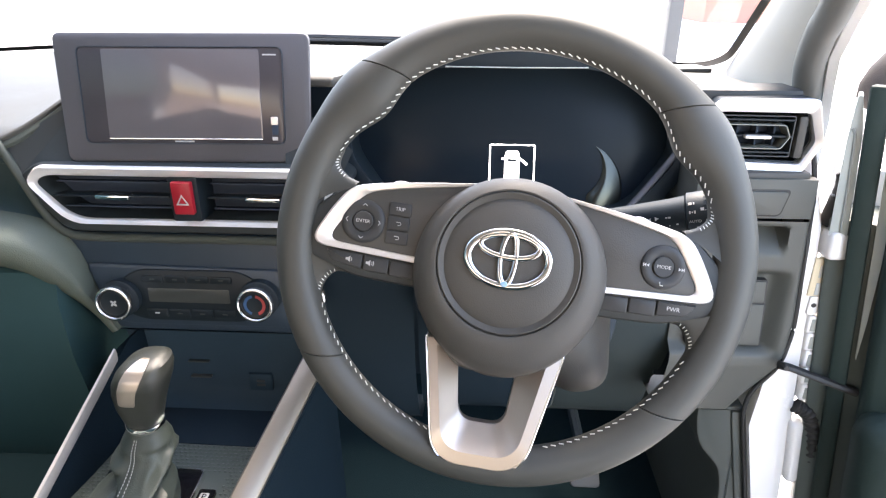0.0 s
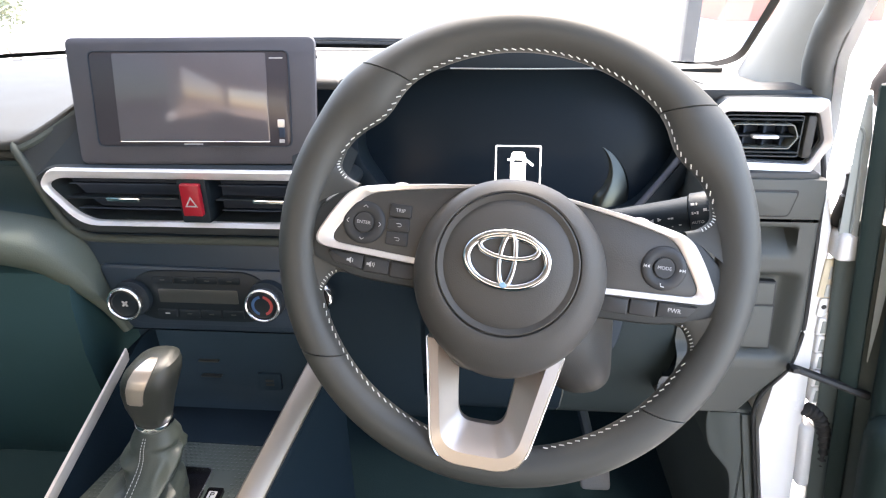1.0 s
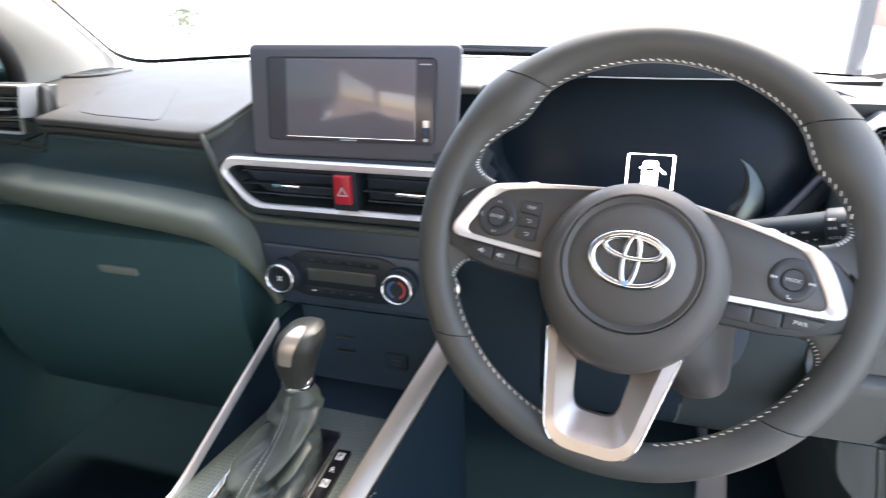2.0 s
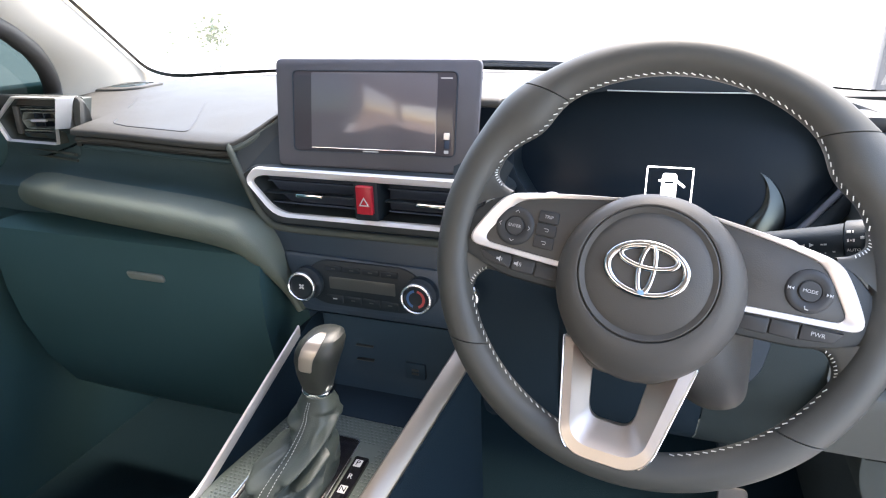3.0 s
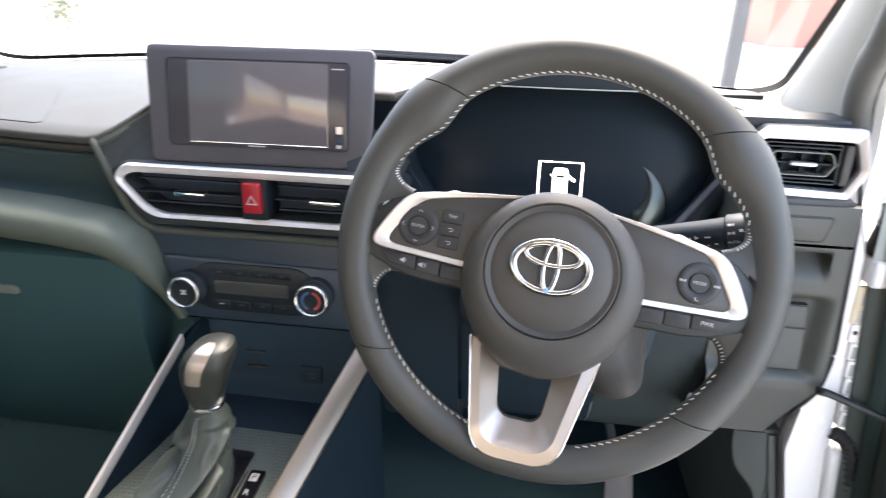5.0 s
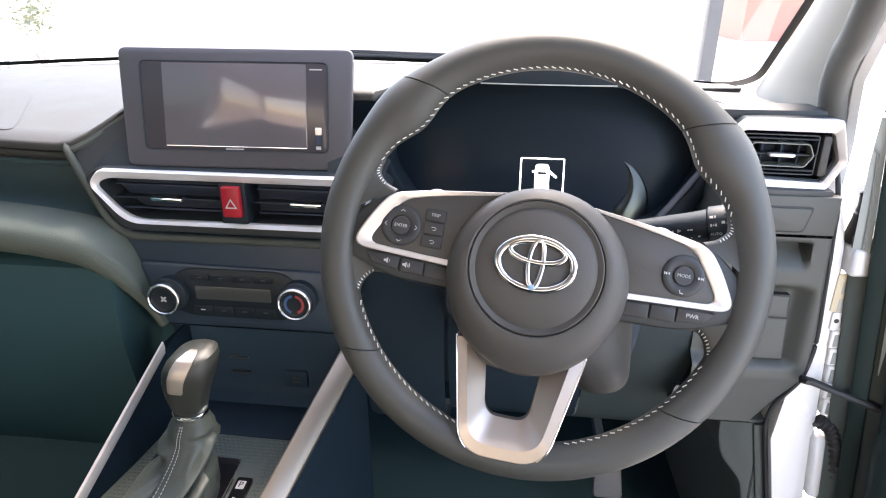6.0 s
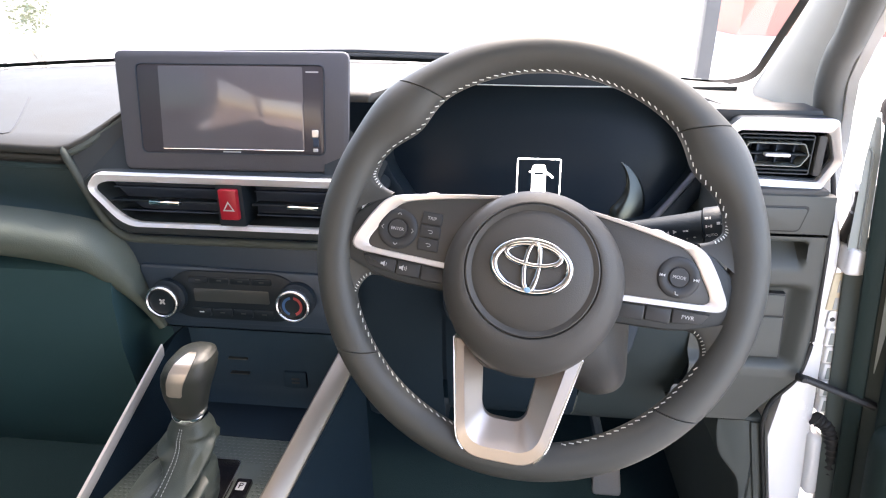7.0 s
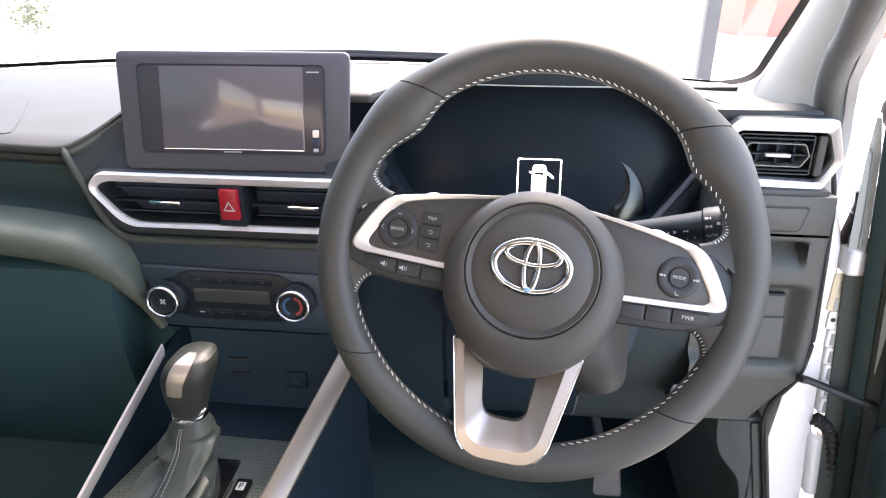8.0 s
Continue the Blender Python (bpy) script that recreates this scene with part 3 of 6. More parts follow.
# roll in a lighter copy of the fascia plastic, standing in for its lit crown
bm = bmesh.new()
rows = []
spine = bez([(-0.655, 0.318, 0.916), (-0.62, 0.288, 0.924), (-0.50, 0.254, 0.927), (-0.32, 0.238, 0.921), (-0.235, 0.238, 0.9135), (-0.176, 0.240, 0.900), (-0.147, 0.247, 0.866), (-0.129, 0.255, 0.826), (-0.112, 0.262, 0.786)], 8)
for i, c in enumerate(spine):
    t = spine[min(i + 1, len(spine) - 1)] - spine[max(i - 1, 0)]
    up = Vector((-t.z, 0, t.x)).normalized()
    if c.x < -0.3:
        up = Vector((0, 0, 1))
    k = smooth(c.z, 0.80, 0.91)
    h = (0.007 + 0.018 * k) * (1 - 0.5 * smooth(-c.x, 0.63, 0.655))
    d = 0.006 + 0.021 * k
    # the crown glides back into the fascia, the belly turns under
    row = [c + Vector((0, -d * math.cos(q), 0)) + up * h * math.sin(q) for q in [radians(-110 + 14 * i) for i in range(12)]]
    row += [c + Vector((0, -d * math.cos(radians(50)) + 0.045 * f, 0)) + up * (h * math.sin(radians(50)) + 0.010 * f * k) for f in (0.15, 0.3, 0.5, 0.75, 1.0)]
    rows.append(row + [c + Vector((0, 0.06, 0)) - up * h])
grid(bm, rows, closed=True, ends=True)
part("roll", bm, ROLL_LIT, dash, "padded roll under the fascia, running down beside the stack")

# glove box
glove = thing("glove_box", pose(-0.4, 0.3, 0.7), "closed black plastic glove box with a recessed latch", "glove box")
bm = bmesh.new()
def glove_row(x):
    return [(x, 0.240, 0.884), (x, 0.230, 0.877), (x, 0.222, 0.84), (x, 0.224, 0.77), (x, 0.236, 0.70), (x, 0.262, 0.62), (x, 0.305, 0.54), (x, 0.37, 0.48), (x, 0.45, 0.46), (x, 0.45, 0.884)]
grid(bm, [glove_row(x) for x in [-0.66 + 0.0567 * i for i in range(10)]], closed=True, ends=True)
part("lid", bm, LID, glove)
# the latch's lighter grey stands in for light caught in its recess
bm = bmesh.new()
slab(bm, rounded([(-0.030, -0.008), (0.036, -0.008), (0.034, 0.004), (-0.036, 0.004)], 0.006), 0, 0.004, facing(-0.350, 0.2215, 0.830, 3), 0.002)
part("latch", bm, LATCH, glove, "latch coloured lighter for the light in its recess")

# centre stack body: an upper frame round the vents and a lower block
F0 = facing(0, 0.262, 0.0)
vent_out = rounded([(-0.176, 0.981), (-0.134, 0.931), (0.138, 0.931), (0.183, 0.980), (0.166, 0.999), (-0.159, 0.999)], [0.012, 0.02, 0.02, 0.012, 0.006, 0.006], 5)
vent_in = rounded([(-0.1695, 0.9793), (-0.1300, 0.9360), (0.130, 0.937), (0.172, 0.977), (0.158, 0.988), (-0.151, 0.988)], [0.014, 0.022, 0.022, 0.014, 0.008, 0.008], 5)
stack_out = rounded([(-0.190, 0.984), (-0.147, 0.918), (0.150, 0.918), (0.197, 0.984), (0.172, 0.9995), (-0.165, 0.9995)], [0.012, 0.02, 0.02, 0.012, 0.006, 0.006], 5)
bm = bmesh.new()
band(bm, stack_out, vent_in, -0.06, 0.0, F0, 0.003)
part("vent_bezel", bm, BEZEL, dash, "satin black bezel round the centre vents")
bm = bmesh.new()
slab(bm, vent_in, -0.08, -0.034, F0, 0.001)
part("vent_duct", bm, VENT, dash)
bm = bmesh.new()
slab(bm, rounded([(-0.150, 0.917), (-0.150, 0.868), (-0.142, 0.82), (-0.108, 0.786), (0.14, 0.786), (0.150, 0.82), (0.152, 0.917)], 0.010, 3), -0.16, -0.002, F0, 0.004)
part("lower_fascia", bm, PANEL, dash, "satin black lower centre fascia")
# sloping wings beside the head unit
for side in (-1, 1):
    bm = bmesh.new()
    a, b, c, d = Vector((side * 0.199, 0.268, 1.019)), Vector((side * 0.112, 0.318, 1.072)), Vector((side * 0.12, 0.277, 0.999)), Vector((side * 0.184, 0.262, 0.986))
    back = Vector((-side * 0.02, 0.05, -0.01))
    grid(bm, [[a, b, c, d], [p + back for p in (a, b, c, d)]], closed=True, ends=True)
    part("wing", bm, BEZEL, dash)

# olive ridge from the pad's corner down and round below the vents, and the welt along the wing's top
bm = bmesh.new()
tube(bm, bez([(-0.203, 0.270, 1.024), (-0.199, 0.264, 1.016), (-0.191, 0.264, 0.996), (-0.181, 0.264, 0.971), (-0.171, 0.264, 0.946), (-0.159, 0.264, 0.927), (-0.143, 0.264, 0.9145), (-0.115, 0.264, 0.911), (0.0, 0.264, 0.911), (0.14, 0.264, 0.911)], 5), 0.0052, 10)
part("stack_ridge", bm, RIDGE, dash, "olive-grey ridge round the centre stack")
bm = bmesh.new()
tube(bm, [(x, dash_front(x) - 0.001, dash_height(x) - 0.011) for x in [-0.203 + 0.006 * i for i in range(15)]], 0.0048, 8)
part("welt", bm, RIDGE, dash)

# silver surround of the centre vents
# surround in a brighter copy of the satin silver, for the light it catches
bm = bmesh.new()
band(bm, vent_out, vent_in, 0.0, 0.009, F0, 0.002, 0.003)
part("silver_surround", bm, SURROUND, dash, "satin silver surround of the centre vents")


def louvre_vent(x0, x1, z0, z1, y, label):
    v = thing("air_vent", pose((x0 + x1) / 2, y, (z0 + z1) / 2), label, "air vent", "dashboard air vents")
    zc = (z0 + z1) / 2
    for z, w in ((zc, 0.0012), (z0 + 0.007, 0.0008), (z1 - 0.007, 0.0008)):
        bm = bmesh.new()
        block(bm, x0, x1, -0.004 if z == zc else 0.008, 0.020, -w, w, 0.0006, m=pose(0, y, z, -8))
        part("slat", bm, CLIMATE if z == zc else VENT, v)
    c = (x0 + x1) / 2 + 0.003
    bm = bmesh.new()
    block(bm, c - 0.020, c + 0.020, y - 0.008, y + 0.004, zc - 0.0028, zc + 0.0028, 0.002)
    part("tab", bm, CHROME, v, "bright chrome tab")
    return v


louvre_vent(-0.146, -0.010, 0.943, 0.987, 0.258, "dark centre air vent with a chrome tab")
louvre_vent(0.034, 0.156, 0.943, 0.987, 0.258, "dark centre air vent with a chrome tab")
hz = thing("hazard_button", pose(0.001, 0.25, 0.961), "red hazard warning button with a white triangle", "button")
bm = bmesh.new()
block(bm, -0.0105, 0.0235, 0.256, 0.31, 0.936, 0.989, 0.002)
part("surround", bm, DARK, hz)
bm = bmesh.new()
slab(bm, rounded([(-0.0115, -0.0185), (0.0115, -0.0185), (0.0115, 0.0195), (-0.0115, 0.0195)], 0.002, 3), 0, 0.006, facing(0.0075, 0.254, 0.9655), 0.0015)
part("cap", bm, RED, hz, "red cap")
bm = bmesh.new()
band(bm, [(-0.0075, -0.006), (0.0075, -0.006), (0.0, 0.0065)], [(-0.0048, -0.0044), (0.0048, -0.0044), (0.0, 0.0036)], 0, 0.0004, facing(0.0075, 0.2479, 0.9645), 0.0001)
part("triangle", bm, MARK, hz)

# head unit
hu = thing("head_unit", pose(0.008, 0.30, 1.01), "black touchscreen head unit, switched off, on the dash", "car stereo")
HL = 10.2
HF = facing(0.007, 0.2905, 1.072, HL, 2.0)
bm = bmesh.new()
hu_front = rounded([(-0.138, -0.0735), (0.140, -0.0735), (0.1435, 0.068), (-0.1415, 0.068)], 0.010, 5)
levels = [(inset(hu_front, 0.020), -0.055), (inset(hu_front, 0.011), -0.030), (inset(hu_front, 0.002), -0.010), (hu_front, -0.005), (inset(hu_front, 0.0012), -0.0015), (inset(hu_front, 0.004), 0.0)]
grid(bm, [[HF @ Vector((x, y, w)) for x, y in o] for o, w in levels], closed=True, ends=True)
part("housing", bm, HOUSING, hu, "grained black housing")
bm = bmesh.new()
slab(bm, rounded([(-0.112, -0.052), (0.112, -0.052), (0.113, 0.052), (-0.113, 0.052)], 0.008, 5), -0.004, 0.002, HF, 0.0015)
part("faceplate", bm, FACE, hu, "dark faceplate round the display")
bm = bmesh.new()
fo = rounded([(-0.1128, -0.0528), (0.1128, -0.0528), (0.1138, 0.0528), (-0.1138, 0.0528)], 0.008, 5)
band(bm, fo, inset(fo, 0.0010), -0.004, 0.0026, HF, 0.0003)
part("bezel", bm, PANEL, hu, "fine grey bezel line")
bm = bmesh.new()
slab(bm, rounded([(-0.086, -0.047), (0.088, -0.047), (0.088, 0.050), (-0.086, 0.050)], 0.002, 2), 0.0, 0.0026, HF, 0.0004)
part("display", bm, SCREEN, hu, "dark switched-off display")
bm = bmesh.new()
block(bm, -0.0855, 0.0875, -0.0472, -0.0464, 0.002, 0.0031, 0.0002, 1, HF)
part("silver_line", bm, CHROME, hu, "thin bright line under the display")
bm = bmesh.new()
block(bm, -0.012, 0.010, -0.0505, -0.0488, 0.0018, 0.0024, 0.0002, 1, HF)
part("maker_bar", bm, MARK, hu)
bm = bmesh.new()
block(bm, 0.0975, 0.1055, -0.031, -0.022, 0.001, 0.0032, 0.0008, 1, HF)
part("card_slot", bm, SILVER, hu, "small bright card cover")
bm = bmesh.new()
block(bm, 0.0985, 0.1055, -0.042, -0.0312, 0.001, 0.0028, 0.0008, 1, HF)
part("card_gap", bm, VENT, hu)
bm = bmesh.new()
block(bm, 0.0985, 0.1045, -0.048, -0.044, 0.001, 0.0026, 0.0004, 1, HF)
part("reset_mark", bm, MARK, hu)
bm = bmesh.new()
block(bm, 0.092, 0.107, 0.0435, 0.0450, 0.001, 0.0024, 0.0001, 1, HF)
part("radio_mark", bm, MARK, hu)

# climate panel
cl = thing("climate_panel", pose(-0.01, 0.25, 0.83), "black climate control panel with two chrome-ringed knobs", "climate control")
CF = facing(-0.008, 0.2585, 0.839, 2)
bm = bmesh.new()
slab(bm, rounded([(-0.105, -0.030), (-0.085, -0.042), (0.125, -0.042), (0.140, -0.030), (0.140, 0.035), (-0.125, 0.040)], 0.012, 4), -0.02, 0.0, CF, 0.004)
part("surround", bm, PANEL, cl)
bm = bmesh.new()
slab(bm, rounded([(-0.085, -0.022), (-0.06, -0.033), (0.065, -0.033), (0.09, -0.022), (0.09, 0.018), (0.065, 0.034), (-0.06, 0.034), (-0.085, 0.018)], 0.012, 4), -0.004, 0.003, CF, 0.0015)
part("faceplate", bm, CLIMATE, cl, "satin black faceplate")
bm = bmesh.new()
slab(bm, rounded([(-0.050, -0.008), (0.050, -0.008), (0.050, 0.010), (-0.050, 0.010)], 0.002, 2), 0.002, 0.0036, CF, 0.0003)
part("lcd", bm, LCD, cl, "grey unlit display strip")
for i in range(4):
    for z, w in ((0.0225, 0.0045), (-0.0225, 0.0055)):
        bm = bmesh.new()
        slab(bm, rounded([(-0.013, -w), (0.013, -w), (0.013, w), (-0.013, w)], 0.002, 2), 0.002, 0.0044, CF @ Matrix.Translation((-0.042 + 0.028 * i, z, 0)), 0.0008)
        part("key", bm, CLIMATE, cl)
        bm = bmesh.new()
        block(bm, -0.003, 0.003, -0.0008, 0.0008, 0.0044, 0.0046, m=CF @ Matrix.Translation((-0.042 + 0.028 * i, z, 0)))
        part("key_mark", bm, MARK if z < 0 and i == 0 else LCD, cl)
for i, (kx, kz) in enumerate(((-0.0905, 0.8375), (0.0800, 0.8410))):
    KM = facing(kx, 0.2495, kz, 3)
    kn = None
    bm = bmesh.new()
    turned(bm, [(0.0235, -0.012), (0.0235, 0.002), (0.0215, 0.003)], KM, 36)
    kn = part("knob_base", bm, DARK, cl)
    bm = bmesh.new()
    turned(bm, [(0.0195, 0.004), (0.0212, 0.010), (0.0217, 0.0140), (0.0217, 0.0160), (0.0212, 0.0176), (0.0203, 0.0185), (0.0193, 0.0186), (0.0183, 0.0178), (0.0176, 0.0160), (0.0174, 0.012)], KM, 48)
    part("knob_ring", bm, RINGMETAL, cl, "chrome ring of the knob")
    bm = bmesh.new()
    turned(bm, [(0.0174, 0.010), (0.0172, 0.0150), (0.0150, 0.0160), (0.0120, 0.0150), (0.0001, 0.0150)], KM, 36)
    face = part("knob_face", bm, CLIMATE, cl)
    if i == 0:
        for a in range(4):
            bm = bmesh.new()
            slab(bm, ellipse(0.0014, 0.0022, 10), 0.0150, 0.0154, KM @ pose(0, 0, 0, 0, 0, 45 + 90 * a) @ Matrix.Translation((0.0, 0.0026, 0)), 0.0001)
            part("fan_mark", bm, MARK, face)
    else:
        for a0, a1, mt in ((100, 250, BLUE), (-70, 80, REDMARK)):
            bm = bmesh.new()
            rows = [[KM @ Vector((r * math.cos(radians(a)), r * math.sin(radians(a)), 0.0163)) for r in (0.0095, 0.0130)] for a in range(a0, a1 + 1, 10)]
            grid(bm, rows)
            part("arc_mark", bm, mt, face)
# start button, half hidden beside the column
sb = thing("start_button", pose(0.152, 0.25, 0.832), "round start button in a bright ring", "button")
KM = facing(0.1435, 0.246, 0.850, 3)
bm = bmesh.new()
turned(bm, [(0.0205, -0.004), (0.0205, 0.0020), (0.0196, 0.0045), (0.0178, 0.0070), (0.0168, 0.0074), (0.0166, 0.004)], KM)
part("ring", bm, RINGMETAL, sb)
bm = bmesh.new()
turned(bm, [(0.0168, 0.0), (0.0168, 0.005), (0.001, 0.006)], KM)
part("cap", bm, GLOSS, sb)

# ---- centre console ----
con = thing("centre_console", pose(0, 0.1, 0.3), "black centre console with silver side rails", "console")

def deck_z(y):
    return 0.641 + 0.09 * max(-0.1, y)


def rail_at(side, y):
    """Crest of a side rail: it climbs towards the dash and eases level beside the lever."""
    k = (y - 0.06) / 0.14
    lo, hi = (Vector((-0.128, 0.06, 0.672)), Vector((-0.099, 0.20, 0.768))) if side < 0 else (Vector((0.071, 0.06, 0.664)), Vector((0.117, 0.20, 0.744)))
    p = lo.lerp(hi, max(k, -0.25))
    p.y = y
    return p


bm = bmesh.new()
grid(bm, [[(x, y, deck_z(y)) for x in [-0.130 + (rail_at(1, y).x + 0.136) * i / 7 for i in range(8)]] for y in [-0.45, -0.2, -0.05, 0.0, 0.05, 0.10, 0.15, 0.20, 0.28]])
part("deck", bm, WEAVE, con, "ribbed grey-black deck")
# tray floor darker than the tray's back: shade under the panel put into colour
bm = bmesh.new()
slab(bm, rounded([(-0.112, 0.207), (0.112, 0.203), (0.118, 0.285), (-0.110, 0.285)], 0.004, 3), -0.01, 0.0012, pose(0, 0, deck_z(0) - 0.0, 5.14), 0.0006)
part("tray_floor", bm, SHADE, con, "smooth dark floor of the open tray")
# fine ribs woven over the deck
bm = bmesh.new()
n = 0
for i in range(36):
    for j in range(44):
        x, y = -0.121 + 0.0062 * i + (0.0031 if j % 2 else 0), -0.020 + 0.0054 * j
        if y > 0.205 or -0.086 < x < 0.052 and y < 0.162 or x > 0.106 or x < -0.122 + 0.16 * max(0.0, y - 0.05):
            continue
        z = deck_z(y)
        vs = [bm.verts.new(p) for p in ((x - 0.0029, y, z), (x, y - 0.0025, z), (x + 0.0029, y, z), (x, y + 0.0025, z), (x, y - 0.0004, z + 0.0014))]
        for a in range(4):
            bm.faces.new((vs[a], vs[(a + 1) % 4], vs[4]))
ob = part("studs", bm, WEAVE, con, flat=True)
ob["kind"] = "stuff"
for side in (-1, 1):
    bm = bmesh.new()
    rows = []
    prof = ((-0.006, -0.012), (-0.005, -0.002), (-0.002, 0.001), (0.005, 0.0), (0.009, -0.007), (0.005, -0.016)) if side < 0 else ((-0.004, -0.014), (-0.003, -0.001), (0.0, 0.002), (0.004, 0.0015), (0.019, -0.010), (0.021, -0.014), (0.018, -0.024), (0.008, -0.028))
    for y in [-0.45, -0.3, -0.15, -0.05, 0.0, 0.02, 0.04, 0.06, 0.10, 0.15, 0.20, 0.222] + ([0.245, 0.262] if side > 0 else []):
        c = rail_at(side, y)
        thin = 1 - 0.5 * smooth(y, 0.12, 0.26) if side < 0 else 1.0
        rows.append([(c.x + dx * thin * (0.44 if side < 0 else 1.0), y, c.z + dz) for dx, dz in prof])
    grid(bm, rows, closed=True, ends=True)
    # one silver on both rails: the right one's dimmer light is in its colour
    part("rail", bm, RAIL_DIM if side > 0 else SILVER, con, "satin silver rail")
    bm = bmesh.new()
    rows = []
    for y in [-0.45, -0.2, 0.0, 0.06, 0.15, 0.25, 0.30]:
        c = rail_at(side, min(y, 0.235))
        x, z = c.x, c.z - 0.012
        rows.append([(x, y, z), (x - side * 0.002, y, deck_z(y) - 0.02), (x, y, 0.31), (x + side * 0.03, y, 0.31), (x + side * 0.02, y, z - 0.016)])
    grid(bm, rows, closed=True, ends=True)
    part("side_panel", bm, NAVY, con)
# the open tray under the climate panel
bm = bmesh.new()
grid(bm, [[(-0.115, 0.262, 0.787), (0.135, 0.262, 0.787)], [(-0.115, 0.272, 0.783), (0.135, 0.272, 0.783)], [(-0.115, 0.285, 0.775), (0.125, 0.285, 0.775)], [(-0.112, 0.290, 0.69), (0.122, 0.290, 0.69)], [(-0.112, 0.280, 0.672), (0.122, 0.280, 0.672)], [(-0.112, 0.255, 0.662), (0.122, 0.255, 0.662)]])
part("tray_back", bm, TRAY, con)
bm = bmesh.new()
block(bm, 0.038, 0.070, 0.2845, 0.292, 0.684, 0.710, 0.002)
sk = part("socket_cover", bm, TRAY, con, "small charging socket cover")
for dz in (0.0, -0.006):
    bm = bmesh.new()
    block(bm, 0.049, 0.060, 0.2836, 0.2850, 0.698 + dz, 0.7015 + dz)
    part("print_bar", bm, LCD, sk)
for dz in (0.0, 0.024):
    bm = bmesh.new()
    block(bm, -0.040, -0.012, 0.283, 0.292, 0.702 + dz, 0.7045 + dz, 0.001)
    part("slot_edge", bm, LCD, con)

# gear lever
gl = thing("gear_lever", pose(-0.024, 0.1, 0.655), "leather gear lever with silver inlay and gaiter", "gear lever")
ax = Vector((0.012, -0.012, 0.085)).normalized()
RING = Vector((-0.0085, 0.12, 0.763))
KZ = ax.to_track_quat("Z", "Y").to_matrix().to_4x4()
KNOB = ((0.0, 0.0170, 0.016, 0, 0), (0.010, 0.0195, 0.019, 0, 0), (0.030, 0.0232, 0.023, 0, -0.001), (0.048, 0.0262, 0.027, 0.001, 0.001), (0.061, 0.0270, 0.030, 0.003, 0.003), (0.071, 0.0255, 0.029, 0.005, 0.006), (0.079, 0.0210, 0.025, 0.007, 0.009), (0.0835, 0.0130, 0.016, 0.009, 0.012), (0.0850, 0.001, 0.001, 0.010, 0.013))
def knob_point(k, t, grow=0.0):
    """A point on the grip: k runs along its sections, t round it in radians."""
    i = min(int(k), len(KNOB) - 2)
    f = k - i
    h, rx, ry, dx, dy = [a + (b - a) * f for a, b in zip(KNOB[i], KNOB[i + 1])]
    c, s = math.cos(t), math.sin(t)
    r = Vector((rx * math.copysign(abs(c) ** 0.8, c), ry * math.copysign(abs(s) ** 0.8, s), 0))
    p = RING + ax * h + Vector((dx, dy, 0)) + r
    mid = RING + ax * 0.045
    return p + (p - mid).normalized() * grow


bm = bmesh.new()
grid(bm, [[knob_point(k / 2, 2 * math.pi * i / 32) for i in range(32)] for k in range(17)], closed=True, ends=True)
part("knob", bm, GRIP, gl)
bm = bmesh.new()
rows = []
for k in range(23):
    kk = 2.5 + 5.1 * k / 22
    half = (15 if 0 < k < 22 else 11) + 9 * smooth(kk, 3.0, 7.0)
    rows.append([knob_point(kk, radians(266 + half * a), 0.0012 if abs(a) < 1 and 0 < k < 22 else -0.0005) for a in (-1, -0.92, -0.6, -0.3, 0, 0.3, 0.6, 0.92, 1)])
grid(bm, rows)
part("inlay", bm, SILVER_WARM, gl, "satin silver inlay")
bm = bmesh.new()
turned(bm, [(0.0185, -0.005), (0.0198, -0.003), (0.0200, 0.001), (0.0192, 0.004), (0.0165, 0.004), (0.0165, -0.005)], Matrix.Translation(RING) @ KZ, 36)
part("collar", bm, CHROME, gl, "chrome collar")
bm = bmesh.new()
rows = []
base = Vector((-0.029, 0.062, 0.651))
TOP = RING + Vector((0, 0, -0.004))
# folds as lines from (s, t) to (s, t), s down the skirt and t round it, with their width and depth
FOLDS = [((0.21, 2.6, 0.26, 4.1), 0.050, 0.30), ((0.41, 3.0, 0.50, 4.35), 0.075, -0.42), ((0.60, 2.9, 0.69, 4.4), 0.050, 0.18),
         ((0.84, 3.0, 0.86, 4.4), 0.08, -0.16), ((0.25, 6.2, 0.60, 4.9), 0.045, 0.24), ((0.42, 6.2, 0.74, 5.05), 0.055, -0.42),
         ((0.56, 6.2, 0.72, 5.5), 0.040, 0.16), ((0.76, 6.2, 0.88, 5.0), 0.085, -0.38), ((0.14, 5.0, 0.20, 6.2), 0.035, -0.16),
         ((0.22, 0.0, 0.34, 2.6), 0.06, 0.22), ((0.50, 0.0, 0.52, 2.6), 0.06, -0.2)]


def off(s, t, e):
    """How far the spot s, t lies from the fold line e."""
    a, b, p = Vector((e[0], e[1] * 0.16)), Vector((e[2], e[3] * 0.16)), Vector((s, t * 0.16))
    k = min(1.0, max(0.0, (p - a).dot(b - a) / (b - a).length_squared))
    return (p - a.lerp(b, k)).length


